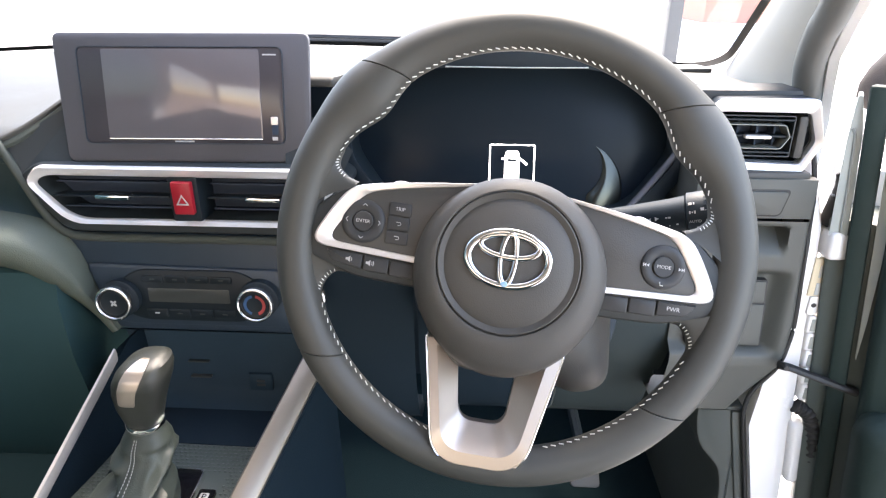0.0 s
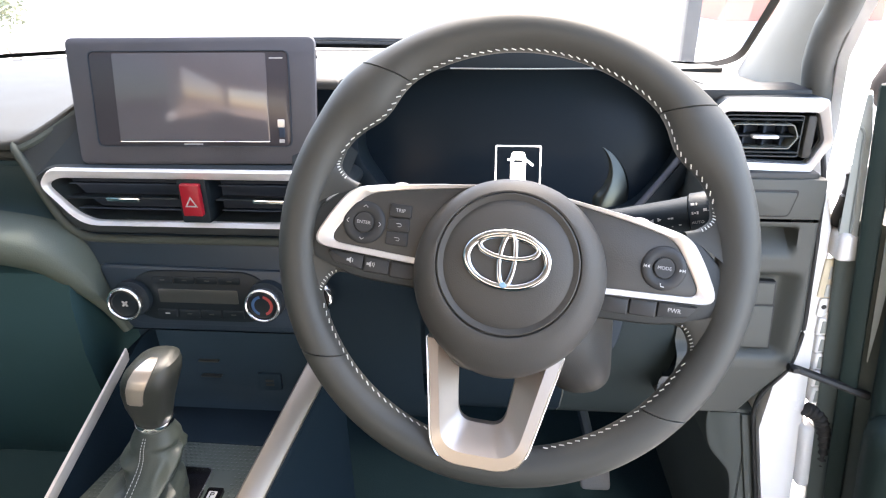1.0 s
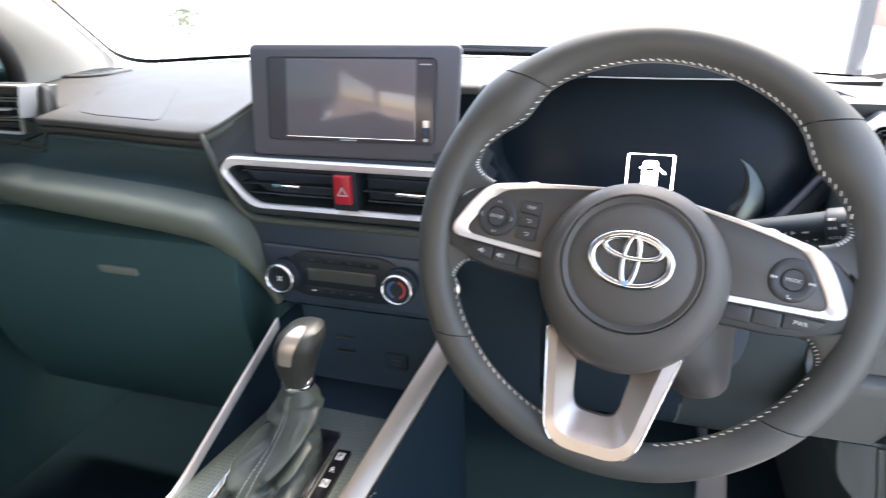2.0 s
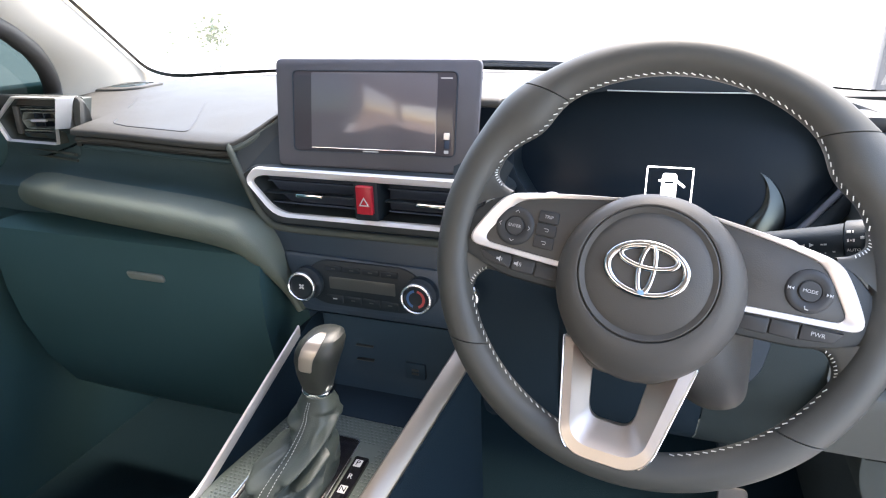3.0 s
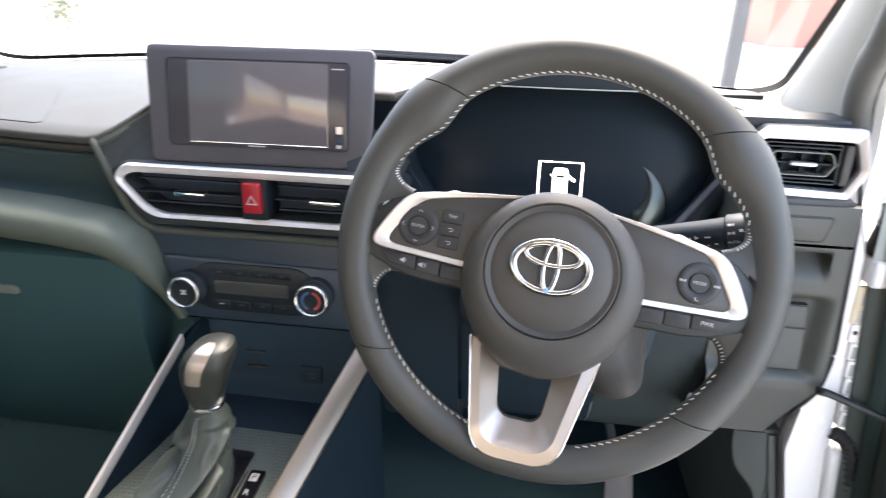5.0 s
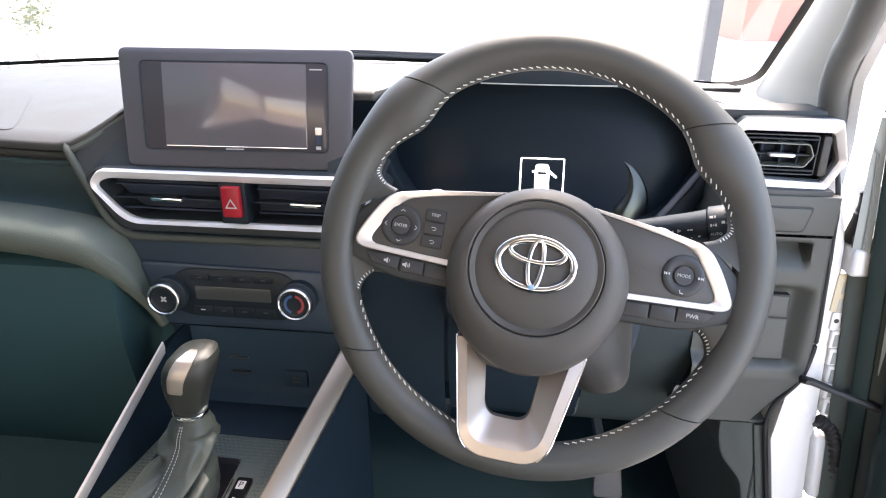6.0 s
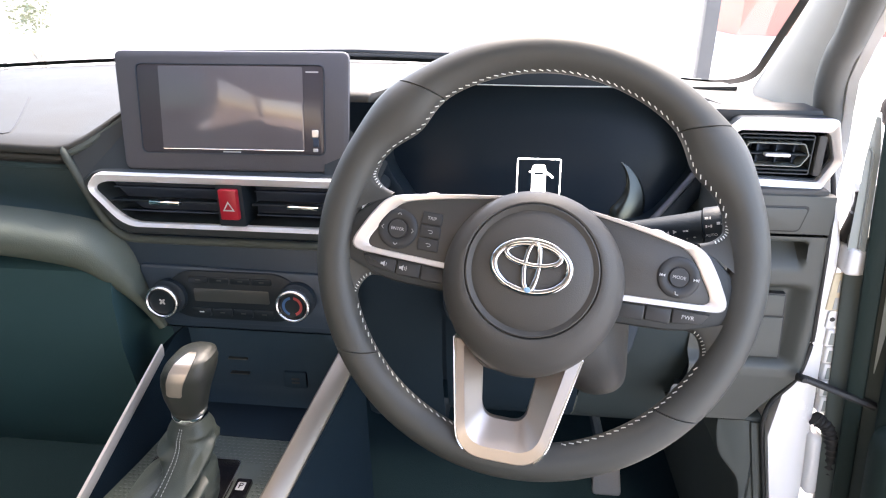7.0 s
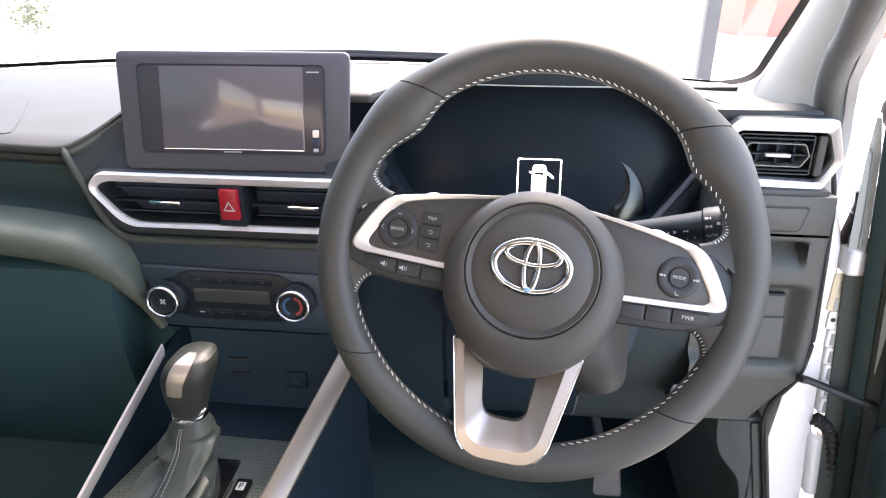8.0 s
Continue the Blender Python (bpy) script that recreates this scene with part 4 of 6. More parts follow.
for k in range(97):
    s = k / 96
    # a short sleeve under the collar, then a slumped skirt that leans towards the driver
    drop = smooth(s, 0.16, 1.0)
    c = TOP.lerp(base, 0.30 * s + 0.70 * drop)
    c.z = TOP.z + (base.z - TOP.z) * s ** 0.92
    hw = 0.0195 + 0.0060 * smooth(s, 0.0, 0.14) + 0.021 * smooth(s, 0.20, 0.95)
    hd = 0.0185 + 0.0080 * smooth(s, 0.0, 0.16) + 0.050 * smooth(s, 0.18, 1.0)
    env = smooth(s, 0.05, 0.30) * (1 - 0.75 * smooth(s, 0.86, 1.0))
    row = []
    for i in range(112):
        t = 2 * math.pi * i / 112
        cc, ss = math.cos(t), math.sin(t)
        p = 2 + 1.4 * s
        # creases and the swells between them, held flat along the seam
        v = Vector((0.80 * cc + 0.55 * s, 0.80 * ss - 0.9 * s, 2.1 * s + 0.5 * cc))
        fine = 0.5 - abs(noise.noise(v * 2.6 + Vector((3.1, 0.4, 7.7))))
        hold = 1 - 0.85 * math.exp(-((t - 4.656) / 0.20) ** 2)
        fold = 1 + env * hold * (0.10 * (fine - 0.30) + sum(a * math.exp(-(off(s, t, e) / w) ** 2) for e, w, a in FOLDS))
        row.append(c + Vector((hw * fold * math.copysign(abs(cc) ** (2 / p), cc), hd * fold * math.copysign(abs(ss) ** (2 / p), ss), 0)))
    rows.append(row)
grid(bm, rows, closed=True)
gaiter = part("gaiter", bm, BOOT, gl, "folded leather gaiter")
front = [[r[i] + Vector((0, -0.0009, 0.0006)) for r in rows[4::2]] for i in (82, 84)]
for line in front:
    bm = bmesh.new()
    for a, b in zip(line, line[1:]):
        tube(bm, [a.lerp(b, 0.1), a.lerp(b, 0.68)], 0.00042, 5)
    part("stitching", bm, PALE, gaiter, "white stitching")
# chrome gate frame and its scale
gate = rounded([(-0.086, -0.065), (0.026, -0.065), (0.026, 0.160), (-0.086, 0.160)], 0.008, 4)
gate_in = rounded([(-0.0843, -0.0633), (0.0243, -0.0633), (0.0243, 0.1583), (-0.0843, 0.1583)], 0.007, 4)
GM = pose(0, 0, 0.645, 5.14)
bm = bmesh.new()
band(bm, gate, gate_in, -0.004, 0.004, GM, 0.001)
part("gate_frame", bm, RINGMETAL, con, "chrome frame round the lever")
bm = bmesh.new()
slab(bm, gate_in, -0.006, -0.001, GM, 0.0005)
part("gate_plate", bm, GLOSS, con)
bm = bmesh.new()
slab(bm, rounded([(0.029, -0.06), (0.048, -0.06), (0.048, 0.134), (0.029, 0.134)], 0.003, 3), -0.006, 0.0010, GM, 0.0008)
scale = part("gear_scale", bm, GLOSS, con)
for ch, yy in (("P", 0.122), ("R", 0.099), ("N", 0.078)):
    if ch in "PN":
        bm = bmesh.new()
        sq = rounded([(-0.0050, -0.0060), (0.0050, -0.0060), (0.0050, 0.0060), (-0.0050, 0.0060)], 0.001, 2)
        slab(bm, sq, 0.0010, 0.0013, GM @ Matrix.Translation((0.0375, yy, 0)), 0.0001)
        part("letter_field", bm, MARK, scale)
        text("gear_letter", ch, 0.0115, GM @ Matrix.Translation((0.0375, yy, 0.0015)), GLOSS, scale)
    else:
        text("gear_letter", ch, 0.0115, GM @ Matrix.Translation((0.0375, yy, 0.0012)), MARK, scale)

# ---- instrument cluster ----
ic = thing("instrument_cluster", pose(0.375, 0.36, 0.98), "hooded digital instrument cluster with an open-door warning", "instrument cluster")
hood_o = rounded([(0.215, 0.925), (0.535, 0.925), (0.592, 1.01), (0.560, 1.090), (0.47, 1.127), (0.28, 1.127), (0.190, 1.090), (0.160, 1.01)], 0.03, 5)
hood_i = rounded([(0.235, 0.935), (0.515, 0.935), (0.572, 1.01), (0.535, 1.078), (0.462, 1.1025), (0.288, 1.1035), (0.215, 1.078), (0.180, 1.01)], 0.03, 5)
HOOD = facing(0, 0.315, 0.0)
bm = bmesh.new()
band(bm, hood_o, hood_i, -0.12, 0.0, HOOD, 0.001)
part("hood", bm, DARK, ic)
bm = bmesh.new()
slab(bm, rounded([(-0.150, -0.085), (0.150, -0.085), (0.205, 0.0), (0.165, 0.097), (-0.165, 0.097), (-0.205, 0.0)], 0.03, 5), -0.02, 0.0, facing(0.377, 0.365, 1.012, 14), 0.002)
part("lens", bm, LENS, ic, "gloss black display")
# pale tube drawing the highlight along the hood's front edge
bm = bmesh.new()
tube(bm, [(0.298 + 0.0195 * i, 0.3145, 1.1032 - 0.0005 * math.sin(math.pi * i / 8)) for i in range(9)], 0.0008, 6)
part("hood_highlight", bm, PALE, ic, "fine pale tube drawing the highlight on the hood edge")
# lighter tube for the light that catches the hood's right rim
bm = bmesh.new()
tube(bm, bez([(0.566, 0.3140, 1.020), (0.560, 0.3140, 1.008), (0.537, 0.3140, 0.973), (0.513, 0.3140, 0.940), (0.503, 0.3150, 0.930), (0.488, 0.3160, 0.925), (0.470, 0.3170, 0.923)], 4), 0.0038, 10)
part("hood_rim_light", bm, HOUSING, ic, "grey tube drawing the light along the hood's side")
# warning field
IM = facing(0.378, 0.3575, 0.980, 14)
fr = rounded([(-0.028, -0.026), (0.028, -0.026), (0.028, 0.026), (-0.028, 0.026)], 0.002, 2)
bm = bmesh.new()
band(bm, fr, inset(fr, 0.0014), 0.0, 0.0006, IM, 0.0002)
part("warning_frame", bm, WHITE_LIT, ic, "lit white frame")
bm = bmesh.new()
slab(bm, rounded([(-0.0090, -0.022), (0.0090, -0.022), (0.0090, 0.012), (0.0075, 0.018), (-0.0075, 0.018), (-0.0090, 0.012)], 0.003, 3), 0, 0.0006, IM, 0.0002)
part("warning_car", bm, WHITE_LIT, ic, "lit white car symbol")
bm = bmesh.new()
block(bm, -0.006, 0.006, 0.005, 0.0085, 0.0005, 0.001, m=IM)
part("warning_glass", bm, LENS, ic)
bm = bmesh.new()
block(bm, 0.0, 0.0125, -0.0012, 0.0012, 0, 0.0006, m=IM @ Matrix.Translation((0.0085, 0.0095, 0)) @ pose(0, 0, 0, 0, 0, -38))
part("warning_door", bm, WHITE_LIT, ic, "lit open door of the symbol")
bm = bmesh.new()
block(bm, -0.0125, -0.0088, 0.0075, 0.0095, 0, 0.0006, m=IM)
part("warning_mirror", bm, WHITE_LIT, ic)
# added crescent imitating a lens reflection, right of the display: it stands proud along its outer edge and sinks into
# the lens inwards
DM = facing(0.454, 0.3488, 0.953, 14)
bm = bmesh.new()
rows = []
for k in range(41):
    t = radians(-78 + 142 * k / 40)
    wide = 0.030 * math.sin(math.pi * (0.01 + 0.98 * k / 40) ** 0.75) ** 1.2
    row = []
    for j in range(19):
        r = 0.0590 - wide * min(j, 10) / 10
        x, y = r * math.cos(t), r * math.sin(t)
        lift = 0.0075 * (1 - (r / 0.059) ** 2) * smooth(x - 0.35 * y, -0.020, 0.045) + 0.0003
        ramp = max(0, j - 10) / 8
        r -= 0.013 * ramp * wide / 0.036
        row.append(DM @ Vector((r * math.cos(t), r * math.sin(t), lift * (1 - smooth(ramp, 0, 1)) - 0.0004 * ramp)))
    rows.append([DM @ Vector((0.0592 * math.cos(t), 0.0592 * math.sin(t), -0.001))] + row)
grid(bm, rows)
part("lens_glint", bm, GLINT, ic, "added crescent shaped to imitate a reflection in the display", angle=70)

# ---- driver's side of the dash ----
# knee panel: its dimmer light is put into a darker copy of the dash plastic
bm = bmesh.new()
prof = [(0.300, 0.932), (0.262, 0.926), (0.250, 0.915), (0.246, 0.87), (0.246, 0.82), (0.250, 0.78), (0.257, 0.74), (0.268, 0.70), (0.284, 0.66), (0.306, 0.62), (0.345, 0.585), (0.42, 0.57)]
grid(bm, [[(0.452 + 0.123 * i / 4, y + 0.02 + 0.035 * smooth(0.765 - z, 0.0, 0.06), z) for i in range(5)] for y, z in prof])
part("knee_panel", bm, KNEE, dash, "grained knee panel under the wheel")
# panels beside console and column darkened in colour for the shade behind the wheel
bm = bmesh.new()
grid(bm, [[(0.150 + 0.112 * i / 5, y + 0.024, z) for i in range(6)] for y, z in prof])
part("inner_knee_panel", bm, SHADE, dash, "recessed knee panel beside the console, coloured dark for shade")
bm = bmesh.new()
grid(bm, [[(0.264 + 0.186 * i / 6, y + 0.055, z) for i in range(7)] for y, z in prof])
part("inner_knee_panel", bm, SHADE, dash, "recessed knee panel beside the column, coloured dark for shade")
EDGE = ((1.0, 0.692), (0.949, 0.693), (0.892, 0.697), (0.83, 0.702), (0.790, 0.701), (0.769, 0.697), (0.750, 0.687), (0.728, 0.676), (0.690, 0.660))


def edge_x(z):
    """Outer edge of the end panel at the height z."""
    for (za, xa), (zb, xb) in zip(EDGE, EDGE[1:]):
        if z >= zb:
            return xa + (xb - xa) * (za - z) / (za - zb)
    return EDGE[-1][1]


def end_depth(x, z):
    """How far the moulded end panel lies back: a sloping tray, and below it a soft-edged recess for the fuse covers."""
    tray = smooth(x, 0.600, 0.606) * (1 - smooth(x, 0.669, 0.673)) * smooth(z, 0.911, 0.945) * (1 - smooth(z, 0.945, 0.948))
    recess = (1 - smooth(x, 0.668, 0.692)) * smooth(z, 0.784, 0.797) * (1 - smooth(z, 0.884, 0.897))
    return 0.248 + 0.026 * tray + 0.016 * recess + 0.30 * max(0.0, 0.772 - z)


zs = [0.954 - 0.0033 * k for k in range(81)]
bm = bmesh.new()
rows = []
for z in zs:
    e = edge_x(z)
    row = [(0.568 + (e - 0.004 - 0.568) * k / 44, end_depth(0.568 + (e - 0.004 - 0.568) * k / 44, z), z) for k in range(45)]
    d = end_depth(e, z)
    rows.append(row + [(e - 0.001, d + 0.002, z), (e, d + 0.006, z), (e, d + 0.09, z)])
grid(bm, rows + [[(x, y + 0.09, z - 0.004) for x, y, z in rows[-1]]])
part("end_panel", bm, ENDPLASTIC, dash, "moulded end panel with a small tray", angle=50)
bm = bmesh.new()
slab(bm, [(0.568, 1.0), (0.568, 0.956), (0.6925, 0.956), (0.692, 1.0)], -0.10, 0.0, facing(0, 0.250, 0.0), 0.0015)
part("switch_panel", bm, ENDPLASTIC, dash)


def end_vent(side):
    """Hexagonal vent at the dash end in a silver frame."""
    label = "dark side air vent in a satin silver frame"
    cx, y0 = side * 0.632, 0.272
    M = facing(cx, y0, 1.040, 2, -side * 3)
    if side < 0:
        M = facing(-0.600, 0.300, 1.040, 2, 5) @ Matrix.Diagonal((-1.0, 1, 1, 1))
    v = thing("air_vent", Matrix.Translation(M.translation), label, "air vent", "dashboard air vents")
    out = rounded([(-0.062, 0.022), (-0.048, -0.034), (0.046, -0.036), (0.062, -0.004), (0.050, 0.040), (-0.044, 0.038)], 0.004, 3)
    inn = rounded([(-0.053, 0.018), (-0.042, -0.026), (0.042, -0.028), (0.054, -0.003), (0.044, 0.026), (-0.046, 0.026)], 0.004, 3)
    if side < 0:
        # broad cheek towards the pad, long slope towards the door
        out = rounded([(0.071, -0.001), (0.027, 0.038), (-0.070, 0.037), (-0.058, -0.010), (-0.048, -0.012), (-0.045, -0.038), (0.053, -0.034)], 0.003, 3)[::-1]
        inn = rounded([(0.0665, -0.001), (0.0245, 0.0345), (-0.0655, 0.0335), (-0.0545, -0.008), (-0.0475, -0.012), (-0.0425, -0.0345), (0.0505, -0.031)], 0.003, 3)[::-1]
    bm = bmesh.new()
    band(bm, out, inn, -0.004 if side > 0 else 0.001, 0.008, M, 0.001, 0.002)
    part("frame", bm, SILVER, v, "satin silver frame")
    if side < 0:
        # cheek faces the light: it takes the brighter copy of the frame's silver
        bm = bmesh.new()
        face = [Vector(p) for p in ((-0.5300, 0.2900, 1.0780), (-0.5130, 0.3090, 1.0780), (-0.5350, 0.3090, 1.0275), (-0.5455, 0.2905, 1.0290))]
        grid(bm, [[p + Vector((-0.004, 0.012, 0)) for p in face], face, [p.lerp(sum(face, Vector()) / 4, 0.04) + Vector((0.0008, -0.0008, 0)) for p in face]], closed=True, ends=True)
        part("cheek", bm, SURROUND, v, "broad satin silver cheek")
    # the left vent's liner, duct and slats are coloured paler for haze
    bm = bmesh.new()
    band(bm, out, inset(inn, 0.0015), -0.03, -0.0045 if side > 0 else 0.0005, M, 0.0005)
    part("liner", bm, CLIMATE if side > 0 else KICK, v)
    if side < 0:
        M = M @ Matrix.Translation((-0.010, 0, 0))
    bm = bmesh.new()
    slab(bm, inn, -0.05, -0.030, M, 0.001)
    part("duct", bm, VENT if side > 0 else KICK, v)
    bm = bmesh.new()
    o2 = rounded([(-0.048, 0.014), (-0.036, -0.022), (0.034, -0.022), (0.034, 0.022), (-0.042, 0.022)], 0.003, 3)
    band(bm, o2, inset(o2, 0.0016), -0.03, -0.002, M, 0.001)
    part("inner_frame", bm, BEZEL, v)
    bm = bmesh.new()
    o3 = rounded([(-0.040, 0.000), (-0.030, -0.013), (0.022, -0.013), (0.030, 0.0), (0.024, 0.013), (-0.034, 0.013)], 0.003, 3)
    band(bm, o3, inset(o3, 0.0014), -0.02, 0.002, M, 0.0008)
    part("slat_frame", bm, LATCH, v)
    for zz in (-0.017, 0.0, 0.017):
        bm = bmesh.new()
        block(bm, -0.040, 0.034, -0.0012, 0.0012, -0.02, -0.002, 0.0006, 1, M @ Matrix.Translation((0, zz, 0)))
        part("slat", bm, CLIMATE if side > 0 else LATCH, v)
    for xx in (-0.02, 0.0, 0.018):
        bm = bmesh.new()
        block(bm, xx - 0.0012, xx + 0.0012, -0.022, 0.022, -0.03, -0.012, 0.0005, 1, M)
        part("vane", bm, VENT, v)
    bm = bmesh.new()
    block(bm, -0.017, 0.010, -0.0020, 0.0020, -0.004, 0.006, 0.002, 2, M)
    part("tab", bm, SILVER, v, "bright chrome tab")
    bm = bmesh.new()
    block(bm, 0.036, 0.045, -0.022, 0.022, -0.02, 0.002, 0.002, 2, M)
    part("side_wing", bm, PLASTIC, v, "grey wing beside the slats")


end_vent(1)
end_vent(-1)
for side in (-1, 1):
    bm = bmesh.new()
    if side > 0:
        block(bm, 0.575, 0.686, 0.255, 0.32, 0.994, 1.006, 0.004)
    else:
        tube(bm, [(-0.655, 0.331, 0.9850), (-0.60, 0.322, 0.9850), (-0.538, 0.312, 0.9840)], [0.0010, 0.0022, 0.0026], 8)
        tube(bm, [(-0.643, 0.329, 0.9745), (-0.60, 0.322, 0.9750), (-0.538, 0.312, 0.9745)], [0.0010, 0.0022, 0.0026], 8)
    # left ledges take a paler trim to draw their highlights
    part("vent_ledge", bm, PLASTIC if side > 0 else KICK, dash)
bm = bmesh.new()
block(bm, 0.56, 0.682, 0.300, 0.352, 1.066, 1.0840, 0.004)
part("end_ledge", bm, SWITCH, dash)

# blank switch and fuse cover
bm = bmesh.new()
slab(bm, rounded([(-0.0322, -0.0152), (0.0217, -0.0152), (0.0286, 0.0152), (-0.0322, 0.0152)], 0.006, 4), -0.004, 0.0006, facing(0.638, 0.2505, 0.974), 0.0003)
part("switch_recess", bm, RUBBER, dash)
bm = bmesh.new()
slab(bm, rounded([(-0.030, -0.013), (0.020, -0.013), (0.026, 0.013), (-0.030, 0.013)], 0.005, 4), -0.004, 0.003, facing(0.638, 0.2505, 0.974), 0.0015)
part("switch_blank", bm, ENDPLASTIC, dash)
for z0, z1, xa, xb in ((0.852, 0.879, 0.666, 0.664), (0.796, 0.850, 0.671, 0.667)):
    bm = bmesh.new()
    slab(bm, rounded([(0.586, z0 - 0.0016), (xa + 0.0018, z0 - 0.0016), (xb + 0.0018, z1 + 0.0014), (0.586, z1 + 0.0014)], 0.002, 3), -0.02, 0.0, facing(0, 0.2560, 0), 0.0006)
    part("cover_gap", bm, RUBBER, dash)
    bm = bmesh.new()
    slab(bm, rounded([(0.588, z0), (xa, z0), (xb, z1), (0.588, z1)], 0.002, 3), -0.02, 0.0, facing(0, 0.2545, 0), 0.0012)
    part("fuse_cover", bm, ENDPLASTIC, dash)
# unseen blocks added behind the end panel to stop daylight leaking through
bm = bmesh.new()
block(bm, 0.570, 0.688, 0.300, 0.34, 0.72, 1.0)
block(bm, 0.574, 0.688, 0.345, 0.38, 0.72, 1.0)
part("leak_block", bm, DARK, dash)

# kick panel and pedals
bm = bmesh.new()
slab(bm, rounded([(0.760, 0.31), (0.710, 0.562), (0.688, 0.665), (0.6825, 0.690), (0.626, 0.690), (0.6265, 0.664), (0.634, 0.628), (0.6665, 0.589), (0.674, 0.559), (0.690, 0.31)], [0.001, 0.002, 0.002, 0.002, 0.003, 0.02, 0.02, 0.012, 0.02, 0.001], 5), -0.59, 0.0, facing(0, 0.279, 0), 0.006)
kick = tagged(part("wall_kick_panel", bm, KICK), "grey plastic kick panel beside the footwell", "car trim", kind="structure")
bm = bmesh.new()
slab(bm, rounded([(0.738, 0.40), (0.7085, 0.562), (0.6865, 0.665), (0.682, 0.684), (0.6675, 0.684), (0.671, 0.664), (0.692, 0.562), (0.726, 0.40)], 0.002, 3), -0.01, 0.004, facing(0, 0.279, 0), 0.0015)
part("sill_cover", bm, KICK, kick, "raised strip along the door opening")
pd = thing("brake_pedal", pose(0.50, 0.5, 0.38), "worn grey brake pedal pad on a steel arm", "pedal")
bm = bmesh.new()
slab(bm, rounded([(-0.026, -0.035), (0.026, -0.035), (0.023, 0.035), (-0.023, 0.035)], 0.008, 3), 0, 0.012, facing(0.540, 0.50, 0.385, 35), 0.004)
part("pad", bm, PEDAL, pd)
bm = bmesh.new()
tube(bm, [(0.540, 0.51, 0.39), (0.51, 0.60, 0.50), (0.505, 0.72, 0.66), (0.50, 0.89, 0.72)], 0.010, 8)
part("arm", bm, DARK, pd)

# ---- steering column ----
WC = Vector((0.365, 0.0530, 0.994))
WHEEL = Matrix.Translation(WC) @ pose(0, 0, 0, 90 - 22, 0, 0) @ pose(0, 0, 0, 0, 0, -7.5)
COL = Matrix.Translation(WC) @ pose(0, 0, 0, 90 - 22, 0, 0)
sc = thing("steering_column", COL, "black plastic steering column shroud with stalks", "steering column")
bm = bmesh.new()
rows = []
for w, hw, up, dn in ((-0.028, 0.056, 0.016, -0.078), (-0.031, 0.066, 0.022, -0.090), (-0.038, 0.077, 0.027, -0.104), (-0.050, 0.087, 0.031, -0.117), (-0.066, 0.093, 0.033, -0.126), (-0.09, 0.096, 0.034, -0.130), (-0.14, 0.094, 0.034, -0.124), (-0.30, 0.085, 0.03, -0.09)):
    o = rounded([(-hw * 0.7, up), (-hw * 0.7, dn * 0.45), (-hw * 0.25, dn * 0.74), (hw * 0.25, dn * 0.82), (hw * 0.60, dn), (hw * 0.97, dn * 0.93), (hw, up)], [0.03, 0.03, 0.03, 0.03, 0.02, 0.03, 0.03], 6)
    rows.append([COL @ Vector((x, y, w)) for x, y in o])
grid(bm, rows, closed=True, ends=True)
part("shroud", bm, PLASTIC, sc)
# dark plate drawing the shadow between shroud and knee panel
bm = bmesh.new()
slab(bm, rounded([(-0.100, 0.03), (-0.100, -0.080), (0.060, -0.150), (0.128, -0.118), (0.141, -0.060), (0.141, 0.03)], 0.025, 6), -0.262, -0.238, COL, 0.004)
part("shroud_shade", bm, DARK, sc, "dark plate that draws the shade beside the shroud")
STK = Matrix.Translation(Vector((0.4505, 0.150, 0.9865))) @ Vector((0.092, -0.030, 0.024)).normalized().to_track_quat("Z", "Y").to_matrix().to_4x4()
bm = bmesh.new()
turned(bm, [(0.010, -0.03), (0.0115, 0.02), (0.0140, 0.060), (0.0155, 0.0740)], STK, 20)
stalk = part("light_stalk", bm, DARK, sc)
bm = bmesh.new()
turned(bm, [(0.0155, 0.0745), (0.0175, 0.0755), (0.0182, 0.0905), (0.0165, 0.0955), (0.001, 0.0965)], STK, 24)
tip = part("stalk_tip", bm, DARK, sc)

AXIS = (STK @ Vector((0, 0, 1)) - STK.translation).normalized()
def stalk_spot(h, up, r):
    """A frame on the stalk's side that faces the driver, h along it, turned up by the given degrees."""
    face = Vector((0, -1, 0)) * math.cos(radians(up)) + Vector((0, 0, 1)) * math.sin(radians(up))
    face = (face - AXIS * face.dot(AXIS)).normalized()
    top = face.cross(AXIS)
    m = Matrix((AXIS, top, face)).transposed().to_4x4()
    return Matrix.Translation(STK @ Vector((0, 0, h)) + face * r) @ m


text("tip_print", "AUTO", 0.0036, stalk_spot(0.0817, -3, 0.0183), MARK, tip)
for k in range(28):
    bm = bmesh.new()
    block(bm, 0.0172, 0.0186, -0.0010, 0.0010, 0.0895, 0.0955, m=STK @ pose(0, 0, 0, 0, 0, 360 * k / 28))
    part("grip_rib", bm, DARK, tip)
for h, up, w, hh in ((0.0785, 44, 0.0030, 0.0024), (0.0815, 44, 0.0012, 0.0024), (0.0780, 22, 0.0014, 0.0024), (0.0800, 22, 0.0012, 0.0012), (0.0820, 22, 0.0014, 0.0024), (0.0880, 28, 0.0028, 0.0024), (0.0905, 28, 0.0010, 0.0024), (0.0915, -1, 0.0026, 0.0012), (0.0925, 3, 0.0010, 0.0034), (0.0830, -23, 0.0014, 0.0014), (0.0898, -19, 0.0022, 0.0008)):
    bm = bmesh.new()
    S = stalk_spot(h, up, 0.0181)
    slab(bm, [(-w / 2, -hh / 2), (w / 2, -hh / 2), (w / 2, hh / 2), (-w / 2, hh / 2)], 0, 0.0003, S, 0.0001)
    part("print_bar", bm, MARK, tip)
